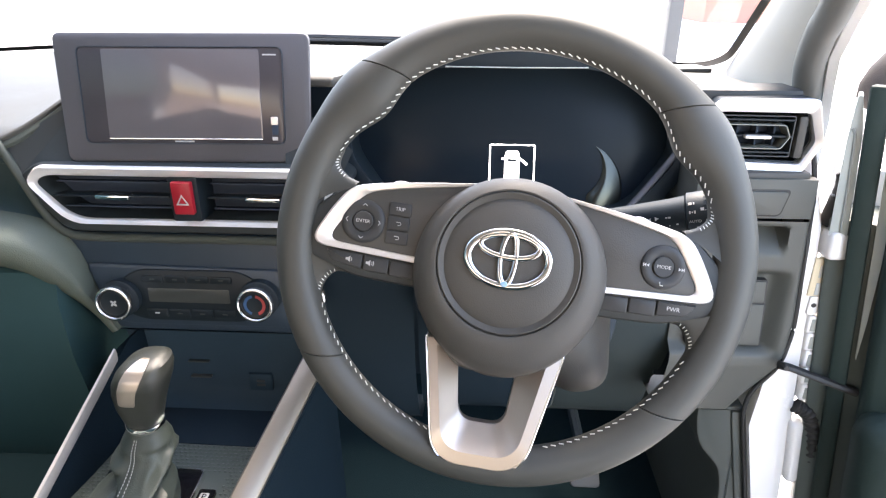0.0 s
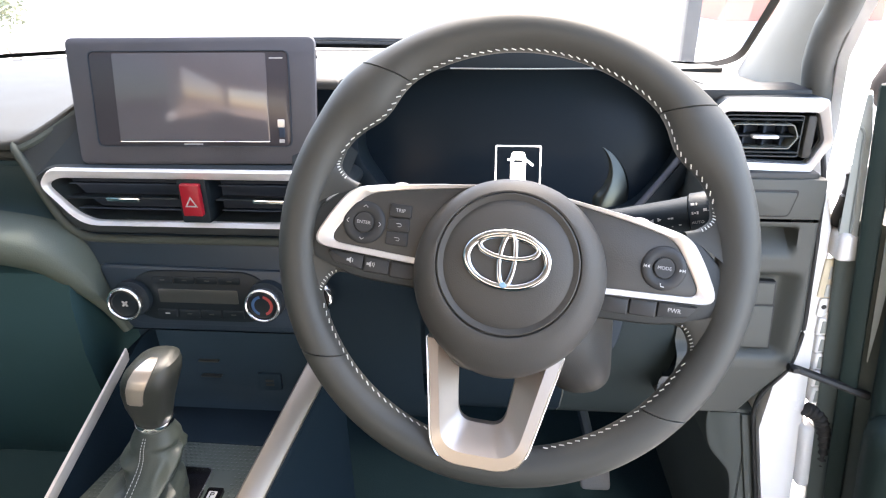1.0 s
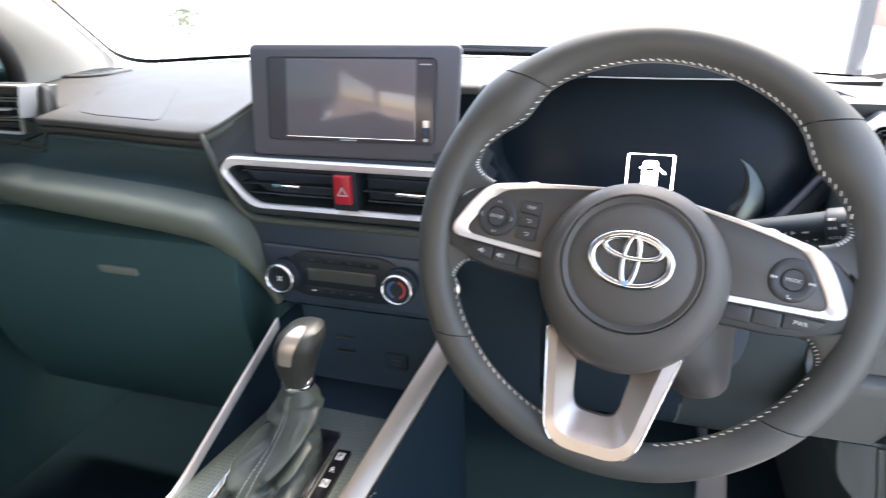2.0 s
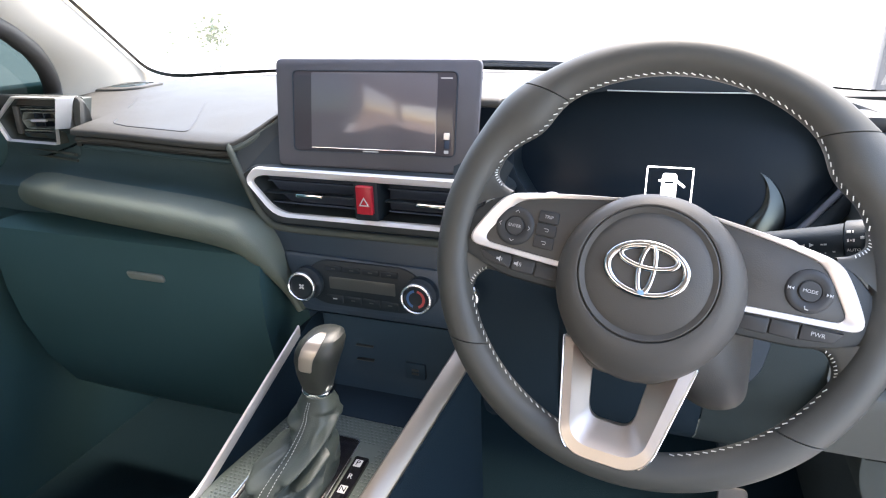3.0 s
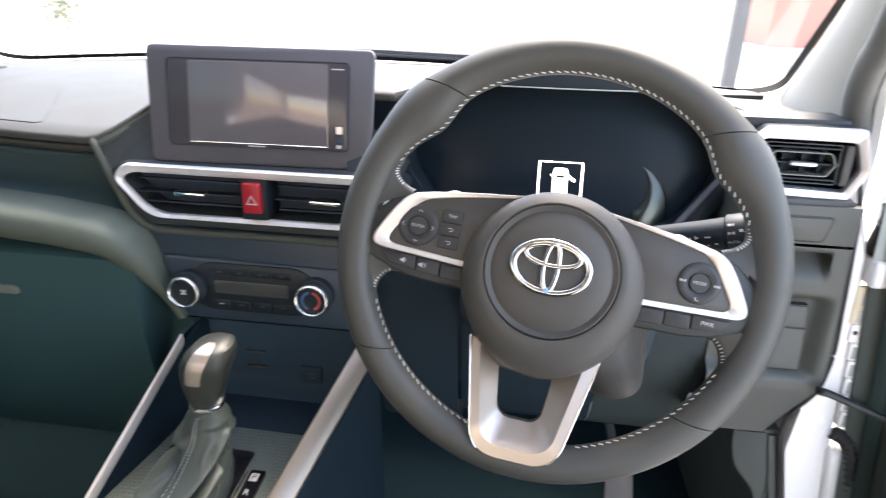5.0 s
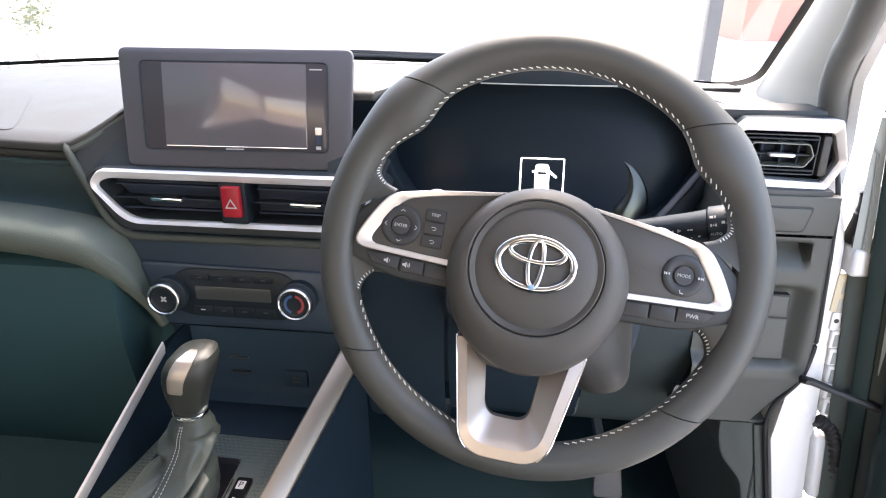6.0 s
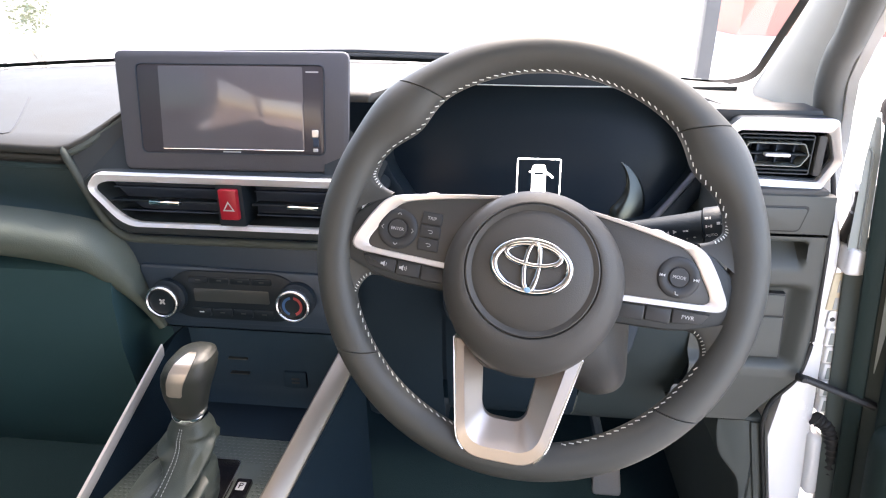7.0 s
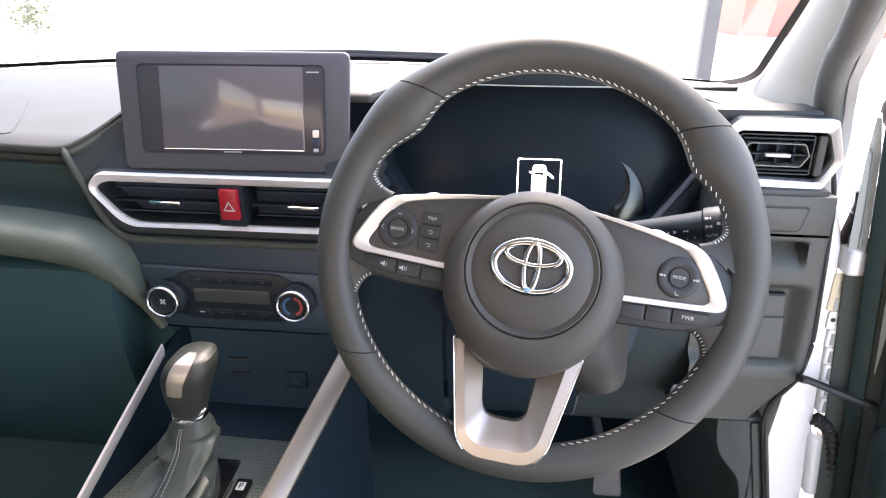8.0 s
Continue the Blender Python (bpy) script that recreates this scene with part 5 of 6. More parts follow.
for h, up, w in ((0.0445, 8, 0.004), (0.0500, 11, 0.004), (0.0585, 12, 0.0018), (0.0610, 12, 0.0022), (0.0605, -20, 0.0012), (0.0670, -14, 0.0020)):
    bm = bmesh.new()
    S = stalk_spot(h, up, 0.0117 + 0.064 * max(0, h - 0.02))
    if h < 0.052:
        k = 1 if h < 0.047 else -1
        slab(bm, [(-0.0024 * k, 0), (0.0010 * k, -0.0018 * k), (0.0010 * k, 0.0018 * k)], 0, 0.0003, S, 0.00005)
    else:
        slab(bm, [(-w / 2, -w / 3), (w / 2, -w / 3), (w / 2, w / 3), (-w / 2, w / 3)], 0, 0.0003, S, 0.0001)
    part("print_bar", bm, MARK, stalk)

# ---- steering wheel ----
sw = thing("steering_wheel", WHEEL, "black leather steering wheel with white stitching, turned slightly", "steering wheel")

RIM_UP = 0.0035


def rim_section(t):
    """Centre radius, half width across the plane, half depth of the rim at the angle t (degrees)."""
    g = max(math.exp(-(((t - c + 180) % 360 - 180) / 9.0) ** 2) for c in (39, 142))
    half = 0.0165 + 0.0070 * g - 0.0006 * smooth(-math.sin(radians(t)), 0.0, 0.3)
    return 0.1915 + 0.004 * g - half, half, 0.0165 + 0.002 * g


def rim_rows(a0, a1, k0, k1, n=20, grow=0.0):
    """Sections of the rim from a0 to a1 degrees; k0 and k1 slant the two ends by so many degrees."""
    rows = []
    k = max(2, int(round((a1 - a0) / 2.0)))
    for i in range(k + 1):
        t, slant = a0 + (a1 - a0) * i / k, k0 + (k1 - k0) * i / k
        row = []
        for j in range(n):
            q = 2 * math.pi * j / n
            tt = t - slant * math.cos(q)
            rc, h, d = rim_section(tt)
            c, s = math.cos(radians(tt)), math.sin(radians(tt))
            r, w = rc + (h + grow) * math.cos(q), -0.012 + (d + grow) * math.sin(q)
            row.append(WHEEL @ Vector((r * c, r * s + RIM_UP, w)))
        rows.append(row)
    return rows


SEAMS = ((47.75, 4.0), (133.75, -4.0), (217.5, 3.5), (321.0, -3.5), (407.75, 4.0))
for (a, ka), (b, kb) in zip(SEAMS, SEAMS[1:]):
    bm = bmesh.new()
    rows = rim_rows(a + 0.25, b - 0.25, ka, kb)
    # the leather tucks in at its seams
    tuck0, tuck1 = rim_rows(a, a + 4, ka, ka, grow=-0.0012)[0], rim_rows(b - 4, b, kb, kb, grow=-0.0012)[-1]
    grid(bm, [tuck0] + rows + [tuck1], closed=True, ends=True)
    part("rim_cover", bm, LEATHER, sw)
# stitches along the inner face
for a0, a1, q0 in ((21.5, 159.5, 160), (204, 254, 163), (287, 336, 163)):
    bm = bmesh.new()
    k = int((a1 - a0) / 2.3)
    for i in range(k):
        t = a0 + (a1 - a0) * (i + 0.5) / k
        rc, h, d = rim_section(t)
        ps = []
        for dt, q in ((0.62, q0 - 3), (-0.62, q0 + 4)):
            c, s = math.cos(radians(t + dt)), math.sin(radians(t + dt))
            r, w = rc + (h + 0.0006) * math.cos(radians(q)), -0.012 + (d + 0.0006) * math.sin(radians(q))
            ps.append(WHEEL @ Vector((r * c, r * s + RIM_UP, w)))
        tube(bm, ps, 0.00048, 6)
    tagged(part("stitching", bm, THREAD, sw, "white stitching"), kind="stuff")

# the leather flares from the rim onto the spokes, with a stitched, rolled edge
GUSSETS = {1: [(0.1468, 0.0625), (0.1488, 0.0550), (0.1488, 0.0500), (0.1455, 0.0455), (0.1400, 0.0415), (0.1310, 0.0385)],
           -1: [(0.1480, -0.0610), (0.1488, -0.0540), (0.1478, -0.0480), (0.1445, -0.0415), (0.1395, -0.0368), (0.1310, -0.0358)]}
for side in (-1, 1):
    for high, edge in GUSSETS.items():
        corner = Vector((side * 0.164, 0.016 if high > 0 else -0.022, 0.0))
        line = [Vector((side * p.x, p.y, 0.0)) for p in bez([(x, y, 0.0) for x, y in edge], 5)]
        bm = bmesh.new()
        rows = []
        for k, p in enumerate(line):
            d = (line[min(k + 1, len(line) - 1)] - line[max(k - 1, 0)]).normalized()
            out = Vector((-d.y, d.x, 0.0)) * side * high
            rows.append([WHEEL @ (q + Vector((0, 0, w))) for q, w in ((p + out * 0.004, -0.026), (p, -0.017), (p + out * 0.0004, -0.012), (p + out * 0.0018, -0.0092), (p + out * 0.005, -0.0072), (p.lerp(corner, 0.55), -0.0050), (p.lerp(corner, 0.95), -0.003))])
        grid(bm, rows)
        part("gusset", bm, LEATHER, sw, "leather flare between rim and spoke", angle=80)
        bm = bmesh.new()
        for a, b in list(zip(line, line[1:]))[:19 if high > 0 else 22:2]:
            along = (b - a).normalized()
            out = Vector((-along.y, along.x, 0.0)) * side * high
            tube(bm, [WHEEL @ (a + out * 0.0006 + Vector((0, 0, -0.0108))), WHEEL @ (a + out * 0.0022 + along * 0.0007 + Vector((0, 0, -0.0084)))], 0.00045, 6)
        tagged(part("stitching", bm, THREAD, sw, "white stitching"), kind="stuff")

# airbag boss
def boss_ring(k, w, low=1.0):
    out = []
    for i in range(64):
        t = 2 * math.pi * i / 64
        c, s = math.cos(t), math.sin(t)
        rb = 0.077 if s > 0 else 0.077 + 0.006 * (-s) ** 2 * low * smooth(k, 0.70, 1.0)
        out.append(WHEEL @ Vector((0.077 * k * c - 0.010 * min(0.29, 1 - k), -0.017 + 0.033 * min(0.29, 1 - k) + rb * k * s, w)))
    return out


bm = bmesh.new()
grid(bm, [boss_ring(k, w) for k, w in ((0.86, -0.055), (0.97, -0.045), (1.0, -0.025), (1.0, -0.010), (0.985, 0.000), (0.95, 0.008), (0.88, 0.0135), (0.81, 0.0168), (0.748, 0.0185), (0.722, 0.0180), (0.714, 0.0165))], closed=True)
boss = part("boss", bm, PLASTIC, sw, "smooth grained boss")
bm = bmesh.new()
grid(bm, [boss_ring(k, w) for k, w in ((0.712, 0.0150), (0.707, 0.0178), (0.695, 0.0183), (0.64, 0.0163), (0.585, 0.0185), (0.40, 0.0200), (0.2, 0.0206), (0.02, 0.0208))], closed=True, ends=True)
part("airbag_cover", bm, PLASTIC, sw, "round airbag cover")
bm = bmesh.new()
EM = WHEEL @ Matrix.Translation((-0.004, -0.004, 0.0195))
def oval(a, b, cx, cy, thick, wide=1.0, lift=0.0016):
    ps, rs = [], []
    for i in range(64):
        q = 2 * math.pi * i / 64
        ps.append(EM @ Vector((cx + a * math.cos(q), cy + b * math.sin(q), lift)))
        rs.append(thick * (1 + (wide - 1) * abs(math.cos(q)) ** 2))
    tube(bm, ps, rs, 10, closed=True, up=(EM.to_3x3() @ Vector((0, 0, 1))))


oval(0.0306, 0.0206, 0, 0, 0.0030, 1.2)
oval(0.0058, 0.0196, 0, 0.0004, 0.0026, 0.85, 0.0022)
oval(0.0222, 0.0086, 0, 0.0096, 0.0027, 1.0, 0.0019)
part("badge", bm, BADGE, sw, "chrome badge of linked ovals")
# pale blue dot drawn for a reflection in the badge
bm = bmesh.new()
slab(bm, ellipse(0.0028, 0.0022, 16), 0.0, 0.0052, EM @ Matrix.Translation((-0.0005, -0.019, 0)), 0.0006)
part("badge_dot", bm, PALEBLUE, sw)


def mirrored(pts, side):
    return [(x * side, y) for x, y in (pts if side > 0 else pts[::-1])]


for side in (-1, 1):
    # spoke body, its shadow and haze put into a darker, bluer plastic
    bm = bmesh.new()
    o = mirrored(rounded([(0.050, -0.040), (0.120, -0.038), (0.160, -0.028), (0.172, -0.008), (0.165, 0.012), (0.140, 0.034), (0.095, 0.043), (0.050, 0.050)], 0.012, 4), side)
    slab(bm, o, -0.030, -0.004, WHEEL, 0.006)
    part("spoke", bm, SPOKE, sw)
    # silver bow round the switches
    ou = mirrored(rounded([(0.070, -0.0195), (0.1625, -0.0155), (0.146, 0.0165), (0.133, 0.0345), (0.105, 0.0405), (0.0817, 0.0440), (0.034, 0.0505), (0.034, 0.044), (0.060, 0.01)], [0.001, 0.016, 0.012, 0.014, 0.01, 0.01, 0.001, 0.001, 0.001], 6), side)
    inn = mirrored(rounded([(0.070, -0.0145), (0.1480, -0.0110), (0.1345, 0.0120), (0.122, 0.0305), (0.101, 0.0358), (0.0820, 0.0398), (0.036, 0.0478), (0.036, 0.043), (0.062, 0.01)], [0.001, 0.012, 0.012, 0.014, 0.01, 0.01, 0.001, 0.001, 0.001], 6), side)
    bm = bmesh.new()
    band(bm, ou, inn, -0.010, 0.0015, WHEEL, 0.0012, 0.001)
    part("silver_bow", bm, SILVER, sw, "satin silver bow")
    bm = bmesh.new()
    slab(bm, inset(inn, -0.0004), -0.012, -0.0015, WHEEL, 0.0008)
    part("switch_plate", bm, PLASTIC, sw)
    # small pale clip on the upper edge of the bow
    bm = bmesh.new()
    slab(bm, ellipse(0.0060, 0.0022, 20), -0.012, -0.002, WHEEL @ Matrix.Translation((side * 0.0955, 0.0415, 0)) @ pose(0, 0, 0, 0, 0, side * -9), 0.0012)
    part("bow_clip", bm, SILVER, sw)
    # round switch
    PM = WHEEL @ Matrix.Translation((side * 0.1185 - 0.002, 0.0077, -0.002))
    bm = bmesh.new()
    turned(bm, [(0.0173, -0.002), (0.0173, 0.0012), (0.0165, 0.0022), (0.0130, 0.0030), (0.0088, 0.0014), (0.0086, 0.0006)], PM, 40)
    pad = part("round_switch", bm, SWITCH, sw, "round rocker switch")
    bm = bmesh.new()
    turned(bm, [(0.0080, 0.0), (0.0080, 0.0026), (0.0074, 0.0032), (0.0005, 0.0030)], PM, 28)
    part("centre_key", bm, SWITCH, pad)
    text("key_print", "ENTER" if side < 0 else "MODE", 0.0038, PM @ Matrix.Translation((0, 0, 0.0034)), MARK, pad)
    for k in range(4):
        Q = PM @ pose(0, 0, 0, 0, 0, 90 * k) @ Matrix.Translation((0.0130, 0, 0.0032))
        if side < 0:
            bm = bmesh.new()
            tube(bm, [Q @ Vector((-0.0008, 0.0018, 0)), Q @ Vector((0.0008, 0, 0)), Q @ Vector((-0.0008, -0.0018, 0))], 0.0003, 5)
            part("arrow_print", bm, MARK, pad)
        elif k in (0, 2):
            bm = bmesh.new()
            for dx in (-0.0016, 0.0006):
                slab(bm, [(dx, -0.0013), (dx + 0.0018, 0.0), (dx, 0.0013)], 0, 0.0002, Q, 0.00005)
            slab(bm, [(0.0024, -0.0013), (0.0029, -0.0013), (0.0029, 0.0013), (0.0024, 0.0013)], 0, 0.0002, Q, 0.00005)
            part("skip_print", bm, MARK, pad)
        elif k == 3:
            bm = bmesh.new()
            tube(bm, [Q @ Vector((-0.0012, -0.0015, 0)), Q @ Vector((0.0012, -0.0008, 0)), Q @ Vector((0.0014, 0.0016, 0))], 0.0005, 5)
            part("phone_print", bm, MARK, pad)
    # row of keys under the bow
    for i in range(3):
        x0 = 0.074 + 0.0215 * i
        bm = bmesh.new()
        q = [(x0, -0.0325 + 0.001 * i), (x0 + 0.0205 + (0.003 if i == 2 else 0), -0.0325 + 0.001 * i + (0.003 if i == 2 else 0)), (x0 + 0.0205 + (0.010 if i == 2 else 0), -0.0200 + 0.001 * i), (x0, -0.0205 + 0.001 * i)]
        slab(bm, mirrored(rounded(q, 0.0015, 2), side), -0.012, -0.0015, WHEEL, 0.0012)
        key = part("key", bm, SWITCH, sw)
        KX = WHEEL @ Matrix.Translation((side * (x0 + 0.0105 + (0.002 if side > 0 and i == 2 else 0.005 if side < 0 and i == 1 else 0.0)), -0.0258 + 0.001 * i, -0.0012))
        if side > 0 and i == 2:
            text("key_print", "PWR", 0.0048, KX, MARK, key)
        if side < 0 and i in (1, 2):
            bm = bmesh.new()
            slab(bm, [(-0.0028, -0.001), (-0.001, -0.001), (0.0008, -0.0026), (0.0008, 0.0026), (-0.001, 0.001), (-0.0028, 0.001)], 0, 0.0002, KX, 0.00005)
            for w in range(1 if i == 2 else 2):
                tube(bm, [KX @ Vector((0.0018 + 0.0012 * w, -0.0014 - 0.0006 * w, 0)), KX @ Vector((0.0023 + 0.0013 * w, 0, 0)), KX @ Vector((0.0018 + 0.0012 * w, 0.0014 + 0.0006 * w, 0))], 0.0003, 5)
            part("speaker_print", bm, MARK, key)
# column of three keys beside the left switch
for i, body in enumerate(("TRIP", "", "")):
    y = 0.0210 - 0.0113 * i
    bm = bmesh.new()
    slab(bm, rounded([(-0.1015, y - 0.0053), (-0.0835, y - 0.0053), (-0.0840, y + 0.0053), (-0.1015, y + 0.0053)], 0.0015, 2), -0.004, 0.0005, WHEEL, 0.0009)
    key = part("key", bm, SWITCH, sw)
    KX = WHEEL @ Matrix.Translation((-0.0925, y, 0.0007))
    if body:
        text("key_print", body, 0.0040, KX, MARK, key)
    else:
        bm = bmesh.new()
        tube(bm, [KX @ Vector(p) for p in ((-0.002, 0.001, 0), (0.0015, 0.001, 0), (0.0022, -0.0002, 0), (0.0015, -0.0014, 0), (-0.0005, -0.0014, 0))], 0.0003, 5)
        part("arrow_print", bm, MARK, key)

# lower silver spoke
uo = rounded([(-0.058, -0.076), (-0.038, -0.171), (0.031, -0.171), (0.054, -0.076)], [0.001, 0.022, 0.022, 0.001], 8)
ui = rounded([(-0.030, -0.090), (-0.0225, -0.139), (0.0150, -0.139), (0.020, -0.090)], [0.001, 0.012, 0.012, 0.001], 8)
um = [tuple(Vector(a).lerp(Vector(b), 0.42)) for a, b in zip(uo, ui)]
bm = bmesh.new()
lv = [(uo, -0.022), (uo, -0.003), ([tuple(Vector(a).lerp(Vector(b), 0.05)) for a, b in zip(uo, ui)], -0.0005), ([tuple(Vector(a).lerp(Vector(b), 0.36)) for a, b in zip(uo, ui)], 0.000), (um, -0.002), (ui, -0.016), (ui, -0.026), (uo, -0.022)]
grid(bm, [[WHEEL @ Vector((x, y, w + (-0.010 * smooth(y, -0.105, -0.075)) + 0.0065 * smooth(-y, 0.125, 0.150))) for x, y in r] for r, w in lv], closed=True)
part("lower_spoke", bm, SILVER_WARM, sw, "satin silver lower spoke")
bm = bmesh.new()
bm.free()
for side in (-1, 1):
    arm = [(x, y) for x, y in uo if x * side > 0.02 and y > -0.166]
    bm = bmesh.new()
    tube(bm, [WHEEL @ Vector((x, y, -0.0018 - 0.010 * smooth(y, -0.105, -0.075) + 0.0065 * smooth(-y, 0.125, 0.150))) for x, y in arm], 0.0009, 8)
    part("spoke_edge", bm, RINGMETAL, sw, "polished edge of the lower spoke")
bm = bmesh.new()
slab(bm, rounded([(-0.066, -0.060), (-0.052, -0.082), (-0.030, -0.1), (0.028, -0.1), (0.050, -0.082), (0.066, -0.060), (0.05, -0.02), (-0.05, -0.02)], 0.012, 4), -0.045, -0.008, WHEEL, 0.012)
part("boss_foot", bm, PLASTIC, sw)

# ---- driver's door, open, and its opening ----
bm = bmesh.new()
rows = []
for k in range(15):
    z = 0.30 + 0.75 * k / 14
    xo, y = 0.7195 + 0.085 * (0.9 - z) - 0.02 * smooth(z, 0.95, 1.08), 0.257 + 0.055 * smooth(z, 0.95, 1.08)
    foot = smooth(0.74 - z, 0.0, 0.04)
    xi = 0.690 * (1 - foot) + (0.6825 + 0.207 * (0.673 - z)) * foot
    rows.append([(xi, y + 0.10, z), (xi, y + 0.03, z), (xi + 0.003, y + 0.004, z), (xo - 0.016, y, z), (xo - 0.006, y + 0.001, z), (xo, y + 0.010, z), (xo + 0.012, y + 0.10, z)])
grid(bm, rows, closed=True, ends=True)
tagged(part("pillar_hinge", bm, PAINT), "white painted body pillar in the door opening", "car body", kind="structure")
bm = bmesh.new()
tube(bm, bez([(0.755, 0.270, 0.31), (0.703, 0.270, 0.57), (0.682, 0.270, 0.672), (0.677, 0.266, 0.700), (0.680, 0.262, 0.728), (0.6965, 0.252, 0.769), (0.7025, 0.252, 0.80), (0.7035, 0.252, 0.83), (0.6985, 0.252, 0.892), (0.6945, 0.254, 0.949), (0.693, 0.264, 1.0), (0.700, 0.32, 1.06)], 6), 0.0028, 8)
tagged(part("trim_opening_seal", bm, RUBBER), "black rubber seal round the door opening", "seal", kind="structure")

# the door's own frame: s along it from its front edge, n towards the cabin, z up; it splays outwards below
ALONG, INWARD = Vector((0.88, -0.47, 0)).normalized(), Vector((-0.47, -0.88, 0)).normalized()
DOOR = Matrix(((ALONG.x, INWARD.x, -0.115, 0.718 + 0.115 * 0.9), (ALONG.y, INWARD.y, 0.0, 0.250), (0, 0, 1, 0), (0, 0, 0, 1)))
dr = thing("car_door", Matrix.Translation(DOOR @ Vector((0.3, 0, 0.34))), "open white car door with dark inner trim", "car door")
def dpart(name, mat, label, s0, s1, n0, n1, z0, z1, r=0.004, seg=2, parent=None):
    bm = bmesh.new()
    block(bm, s0, s1, n0, n1, z0, z1, r, seg, DOOR)
    return part(name, bm, mat, parent or dr, label)


dpart("skin", PAINT, "white painted outer skin", -0.005, 1.02, -0.10, -0.075, 0.34, 1.0, 0.006)
# the flange's white paint is coloured grey-green to put its shade in
dpart("flange", PAINT_SHADED, "white door flange coloured grey for shade", 0.0, 1.0, -0.074, 0.0, 0.36, 0.96, 0.006)
dpart("seal", DOORTRIM, "black door seal", 0.019, 0.038, -0.002, 0.012, 0.36, 1.10, 0.005)
bm = bmesh.new()
grid(bm, [[DOOR @ Vector((s, n, z)) for s, z in ((0.0425, 0.800), (0.0435, 0.800), (0.0480, 0.85), (0.0520, 0.92), (0.0545, 1.15), (0.0425, 1.15))] for n in (-0.002, 0.005, 0.006)], closed=True, ends=True)
part("sash_strip", bm, SASH, dr, "pale grey strip beside the seal")
# the flange's paint again, coloured pale for the sun on this upper edge
bm = bmesh.new()
edge = rounded([(0.001, 0.935), (0.018, 0.940), (0.019, 1.050), (0.015, 1.088), (0.011, 1.088), (0.006, 1.040)], 0.004, 3)
grid(bm, [[DOOR @ Vector((s, n, z)) for s, z in edge] for n in (-0.03, -0.001, 0.0015)], closed=True, ends=True)
part("sash", bm, SASH, dr, "upper door edge, coloured pale for the sun on it")
bm = bmesh.new()
tube(bm, [DOOR @ Vector((s, 0.0015, z)) for s, z in ((0.0115, 0.945), (0.0125, 1.00), (0.0125, 1.050), (0.0095, 1.056))], 0.0016, 8)
part("sash_channel", bm, FLANGE, dr, "grey channel in the door edge")
dpart("trim", DOORTRIM, "dark plastic inner trim", 0.052, 0.97, -0.002, 0.034, 0.40, 1.0, 0.012, 3)
dpart("pocket", DOORTRIM, "dark bulging door pocket", 0.048, 0.90, 0.012, 0.075, 0.36, 0.76, 0.030, 5)
bm = bmesh.new()
tri = rounded([(0.042, 1.000), (0.19, 0.99), (0.19, 1.130), (0.110, 1.115), (0.055, 1.075)], 0.015, 5)
grid(bm, [[DOOR @ Vector((s, n, z)) for s, z in tri] for n in (-0.03, 0.018, 0.024)], closed=True, ends=True)
part("mirror_cover", bm, DOORTRIM, dr, "dark cover inside the mirror")
bm = bmesh.new()
rows = []
for k in range(9):
    f = math.pi * (k + 0.02) / 8.04
    rows.append([Vector((0.860, 0.40, 1.084)) + Vector((0.055 * math.sin(f) ** 0.7 * math.copysign(abs(math.cos(q)) ** 0.8, math.cos(q)), 0.040 * math.sin(f) ** 0.7 * math.sin(q), 0.050 * math.cos(f) - 0.012 * math.cos(q))) + Vector((0.030 * math.cos(f), 0, 0)) for q in [2 * math.pi * i / 24 for i in range(24)]])
grid(bm, rows, closed=True, ends=True)
part("mirror_housing", bm, MIRROR, dr, "dark outer mirror housing")
dpart("window_frame", RUBBER, "black window frame", 0.93, 0.98, -0.05, -0.01, 1.0, 1.42, 0.008)
bm = bmesh.new()
tube(bm, [(0.690, 0.238, 0.781), (0.703, 0.236, 0.779), (0.725, 0.232, 0.772), (0.775, 0.222, 0.757)], [0.0060, 0.0055, 0.0055, 0.006], 8, flat=0.8)
part("check_strap", bm, RUBBER, dr, "black door check strap")
bm = bmesh.new()
turned(bm, [(0.004, -0.004), (0.0045, 0.001), (0.003, 0.004)], facing(0.694, 0.231, 0.783), 12)
part("strap_pin", bm, RUBBER, dr)
# upper hinge, wiring boot, sticker and clips between pillar and door
bm = bmesh.new()
block(bm, 0.714, 0.752, 0.240, 0.275, 0.912, 0.945, 0.006, 3)
hg = part("hinge", bm, PAINT, dr, "white painted hinge")
bm = bmesh.new()
block(bm, 0.742, 0.756, 0.232, 0.262, 0.908, 0.950, 0.005, 3)
part("knuckle", bm, PAINT, hg)
bm = bmesh.new()
line = bez([(0.7165, 0.266, 0.944), (0.7215, 0.266, 0.955), (0.7255, 0.265, 0.972), (0.7250, 0.265, 0.988), (0.7185, 0.267, 1.003)], 5)
tube(bm, line, [0.0025 + 0.0085 * math.sin(math.pi * min(1.0, 0.08 + k / 21)) ** 0.8 for k in range(len(line))], 12)
part("harness_boot", bm, RUBBER, dr, "black rubber wiring boot")
bm = bmesh.new()
slab(bm, rounded([(0.712, 0.862), (0.731, 0.862), (0.7345, 0.884), (0.729, 0.909), (0.712, 0.909)], 0.0015, 2), 0, 0.003, facing(0, 0.259, 0), 0.0006)
st = part("sticker", bm, CREAM, dr, "cream warning sticker with a yellow edge")
bm = bmesh.new()
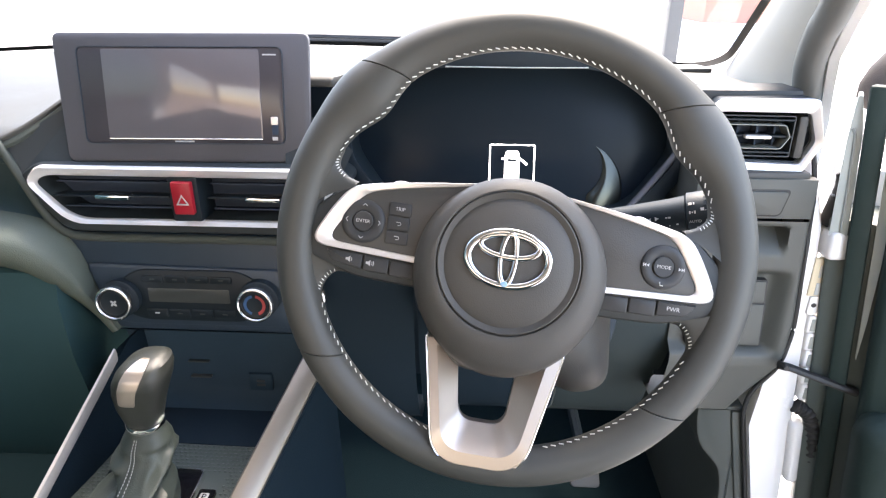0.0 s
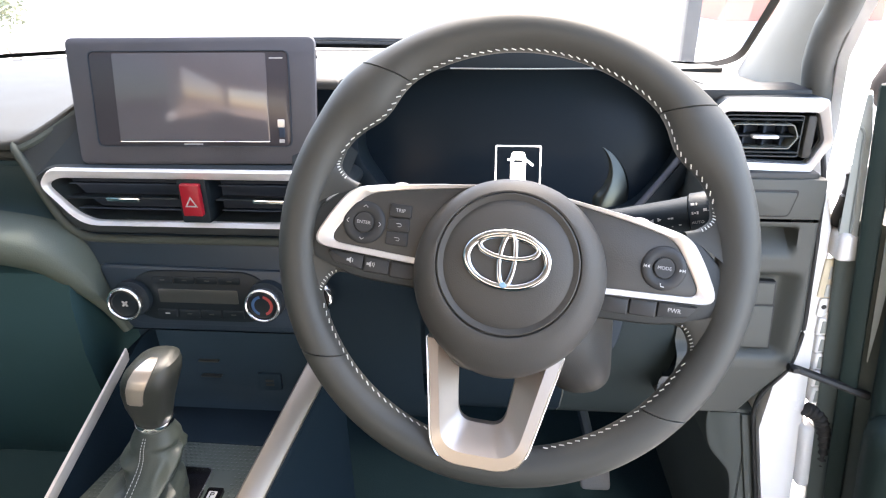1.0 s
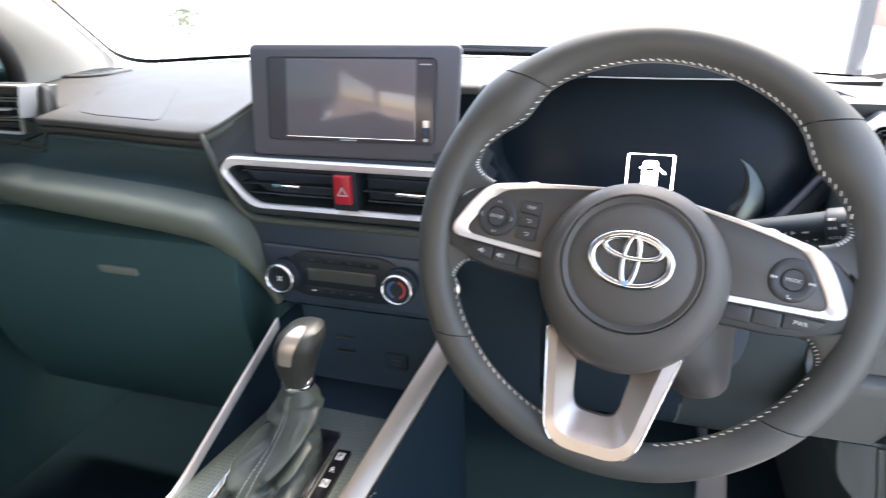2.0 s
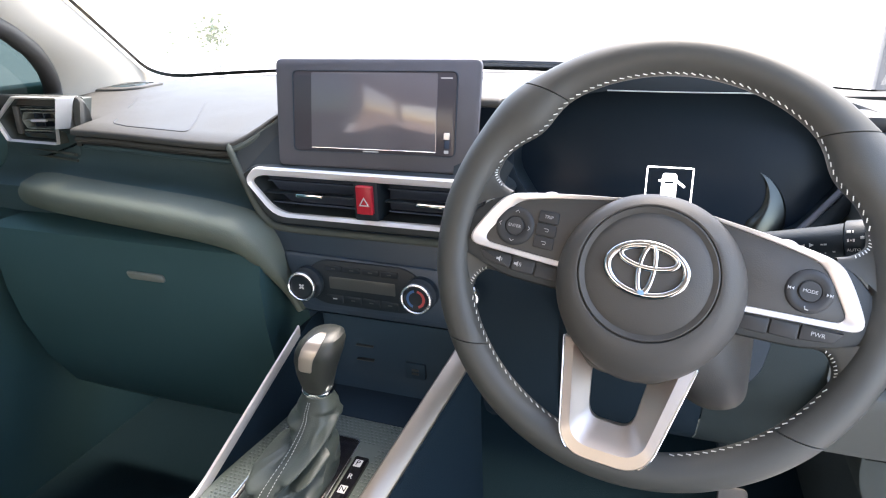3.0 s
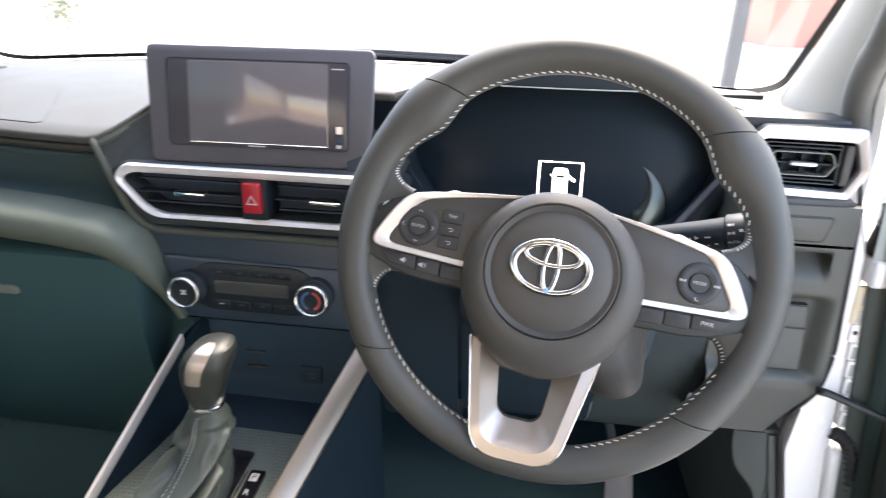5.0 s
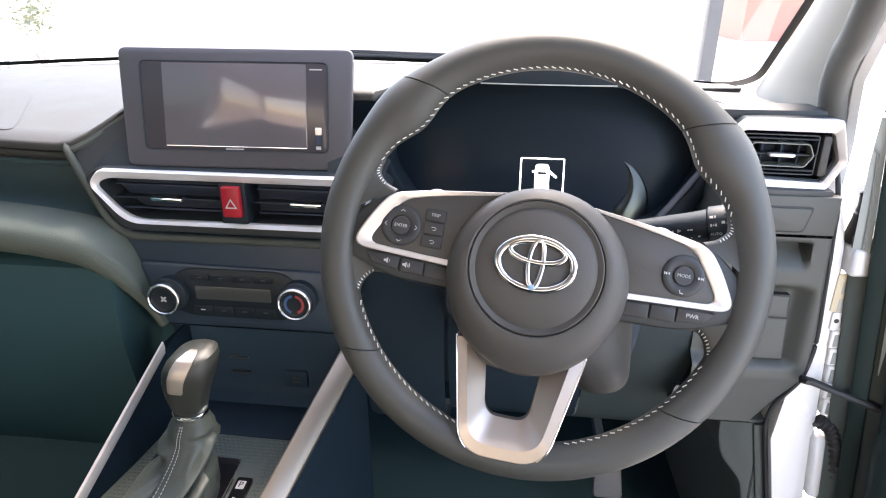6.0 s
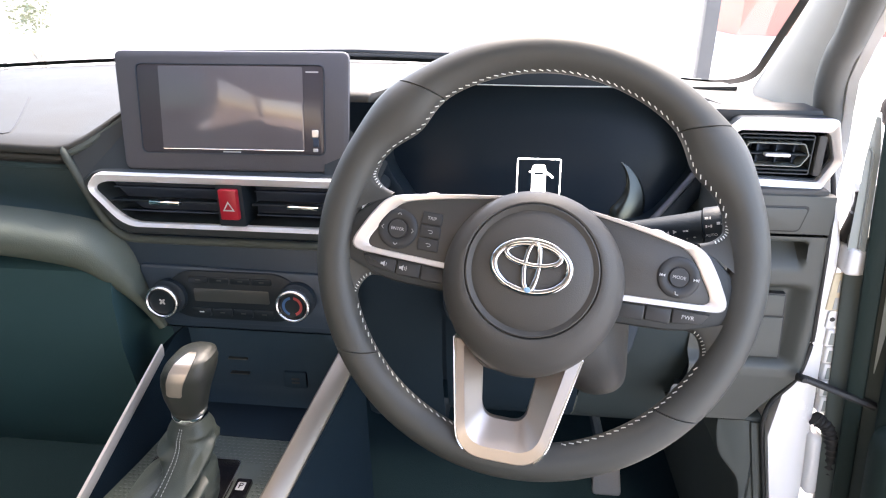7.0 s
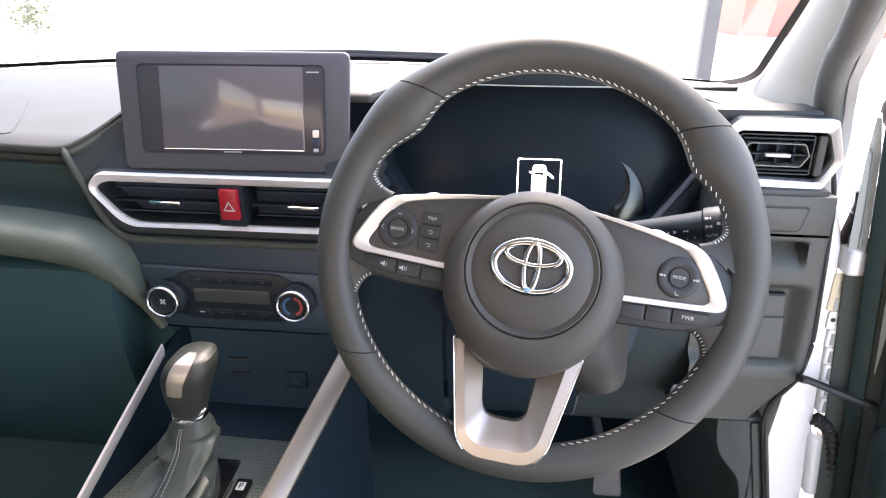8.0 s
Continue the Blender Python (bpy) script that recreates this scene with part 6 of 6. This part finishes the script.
slab(bm, [(0.7290, 0.864), (0.7305, 0.864), (0.7338, 0.884), (0.7285, 0.907), (0.7262, 0.907), (0.7310, 0.884)], 0.003, 0.0034, facing(0, 0.259, 0), 0.0001)
part("yellow_edge", bm, YELLOW, st)
for z in (0.871, 0.893):
    bm = bmesh.new()
    block(bm, 0.719, 0.7275, 0.2552, 0.2562, z - 0.0075, z + 0.0075, 0.0002, 1)
    part("print_field", bm, PALE, st)
bm = bmesh.new()
slab(bm, rounded([(0.716, 0.838), (0.7255, 0.838), (0.7285, 0.848), (0.7280, 0.8615), (0.716, 0.8615)], 0.004, 3), -0.004, 0.002, facing(0, 0.257, 0), 0.0008)
ear = part("bracket_ear", bm, PAINT, dr, "white painted bracket ear")
bm = bmesh.new()
turned(bm, [(0.0028, 0.0015), (0.0028, 0.0026), (0.0015, 0.0028)], facing(0.7215, 0.257, 0.851), 12)
part("bolt", bm, RUBBER, ear)
for k in range(5):
    z = 0.826 - 0.0235 * k
    x = 0.7225 + 0.135 * (0.835 - z)
    bm = bmesh.new()
    block(bm, x - 0.004, x + 0.0095, 0.254, 0.28, z - 0.0116, z + 0.0116, 0.0025, 3)
    web = part("clip", bm, PAINT, dr, "white painted hinge web")
    bm = bmesh.new()
    block(bm, x, x + 0.0066, 0.2533, 0.2548, z - 0.0085, z + 0.0072, 0.0006, 1)
    part("cell", bm, FLANGE, web)
bm = bmesh.new()
line = bez([(0.731, 0.254, 0.713), (0.747, 0.250, 0.704), (0.758, 0.249, 0.676), (0.764, 0.252, 0.636)], 12)
tube(bm, line, [0.0085 if k % 3 else 0.0098 for k in range(len(line))], 12)
part("wiring_boot", bm, RUBBER, dr, "black ribbed wiring boot")
bm = bmesh.new()
block(bm, 0.735, 0.752, 0.248, 0.275, 0.595, 0.690, 0.007, 4, pose(0, 0, 0) @ Matrix(((1, 0, -0.12, 0.12 * 0.64), (0, 1, 0, 0), (0, 0, 1, 0), (0, 0, 0, 1))))
part("lower_hinge", bm, PAINT, dr, "white painted lower hinge")
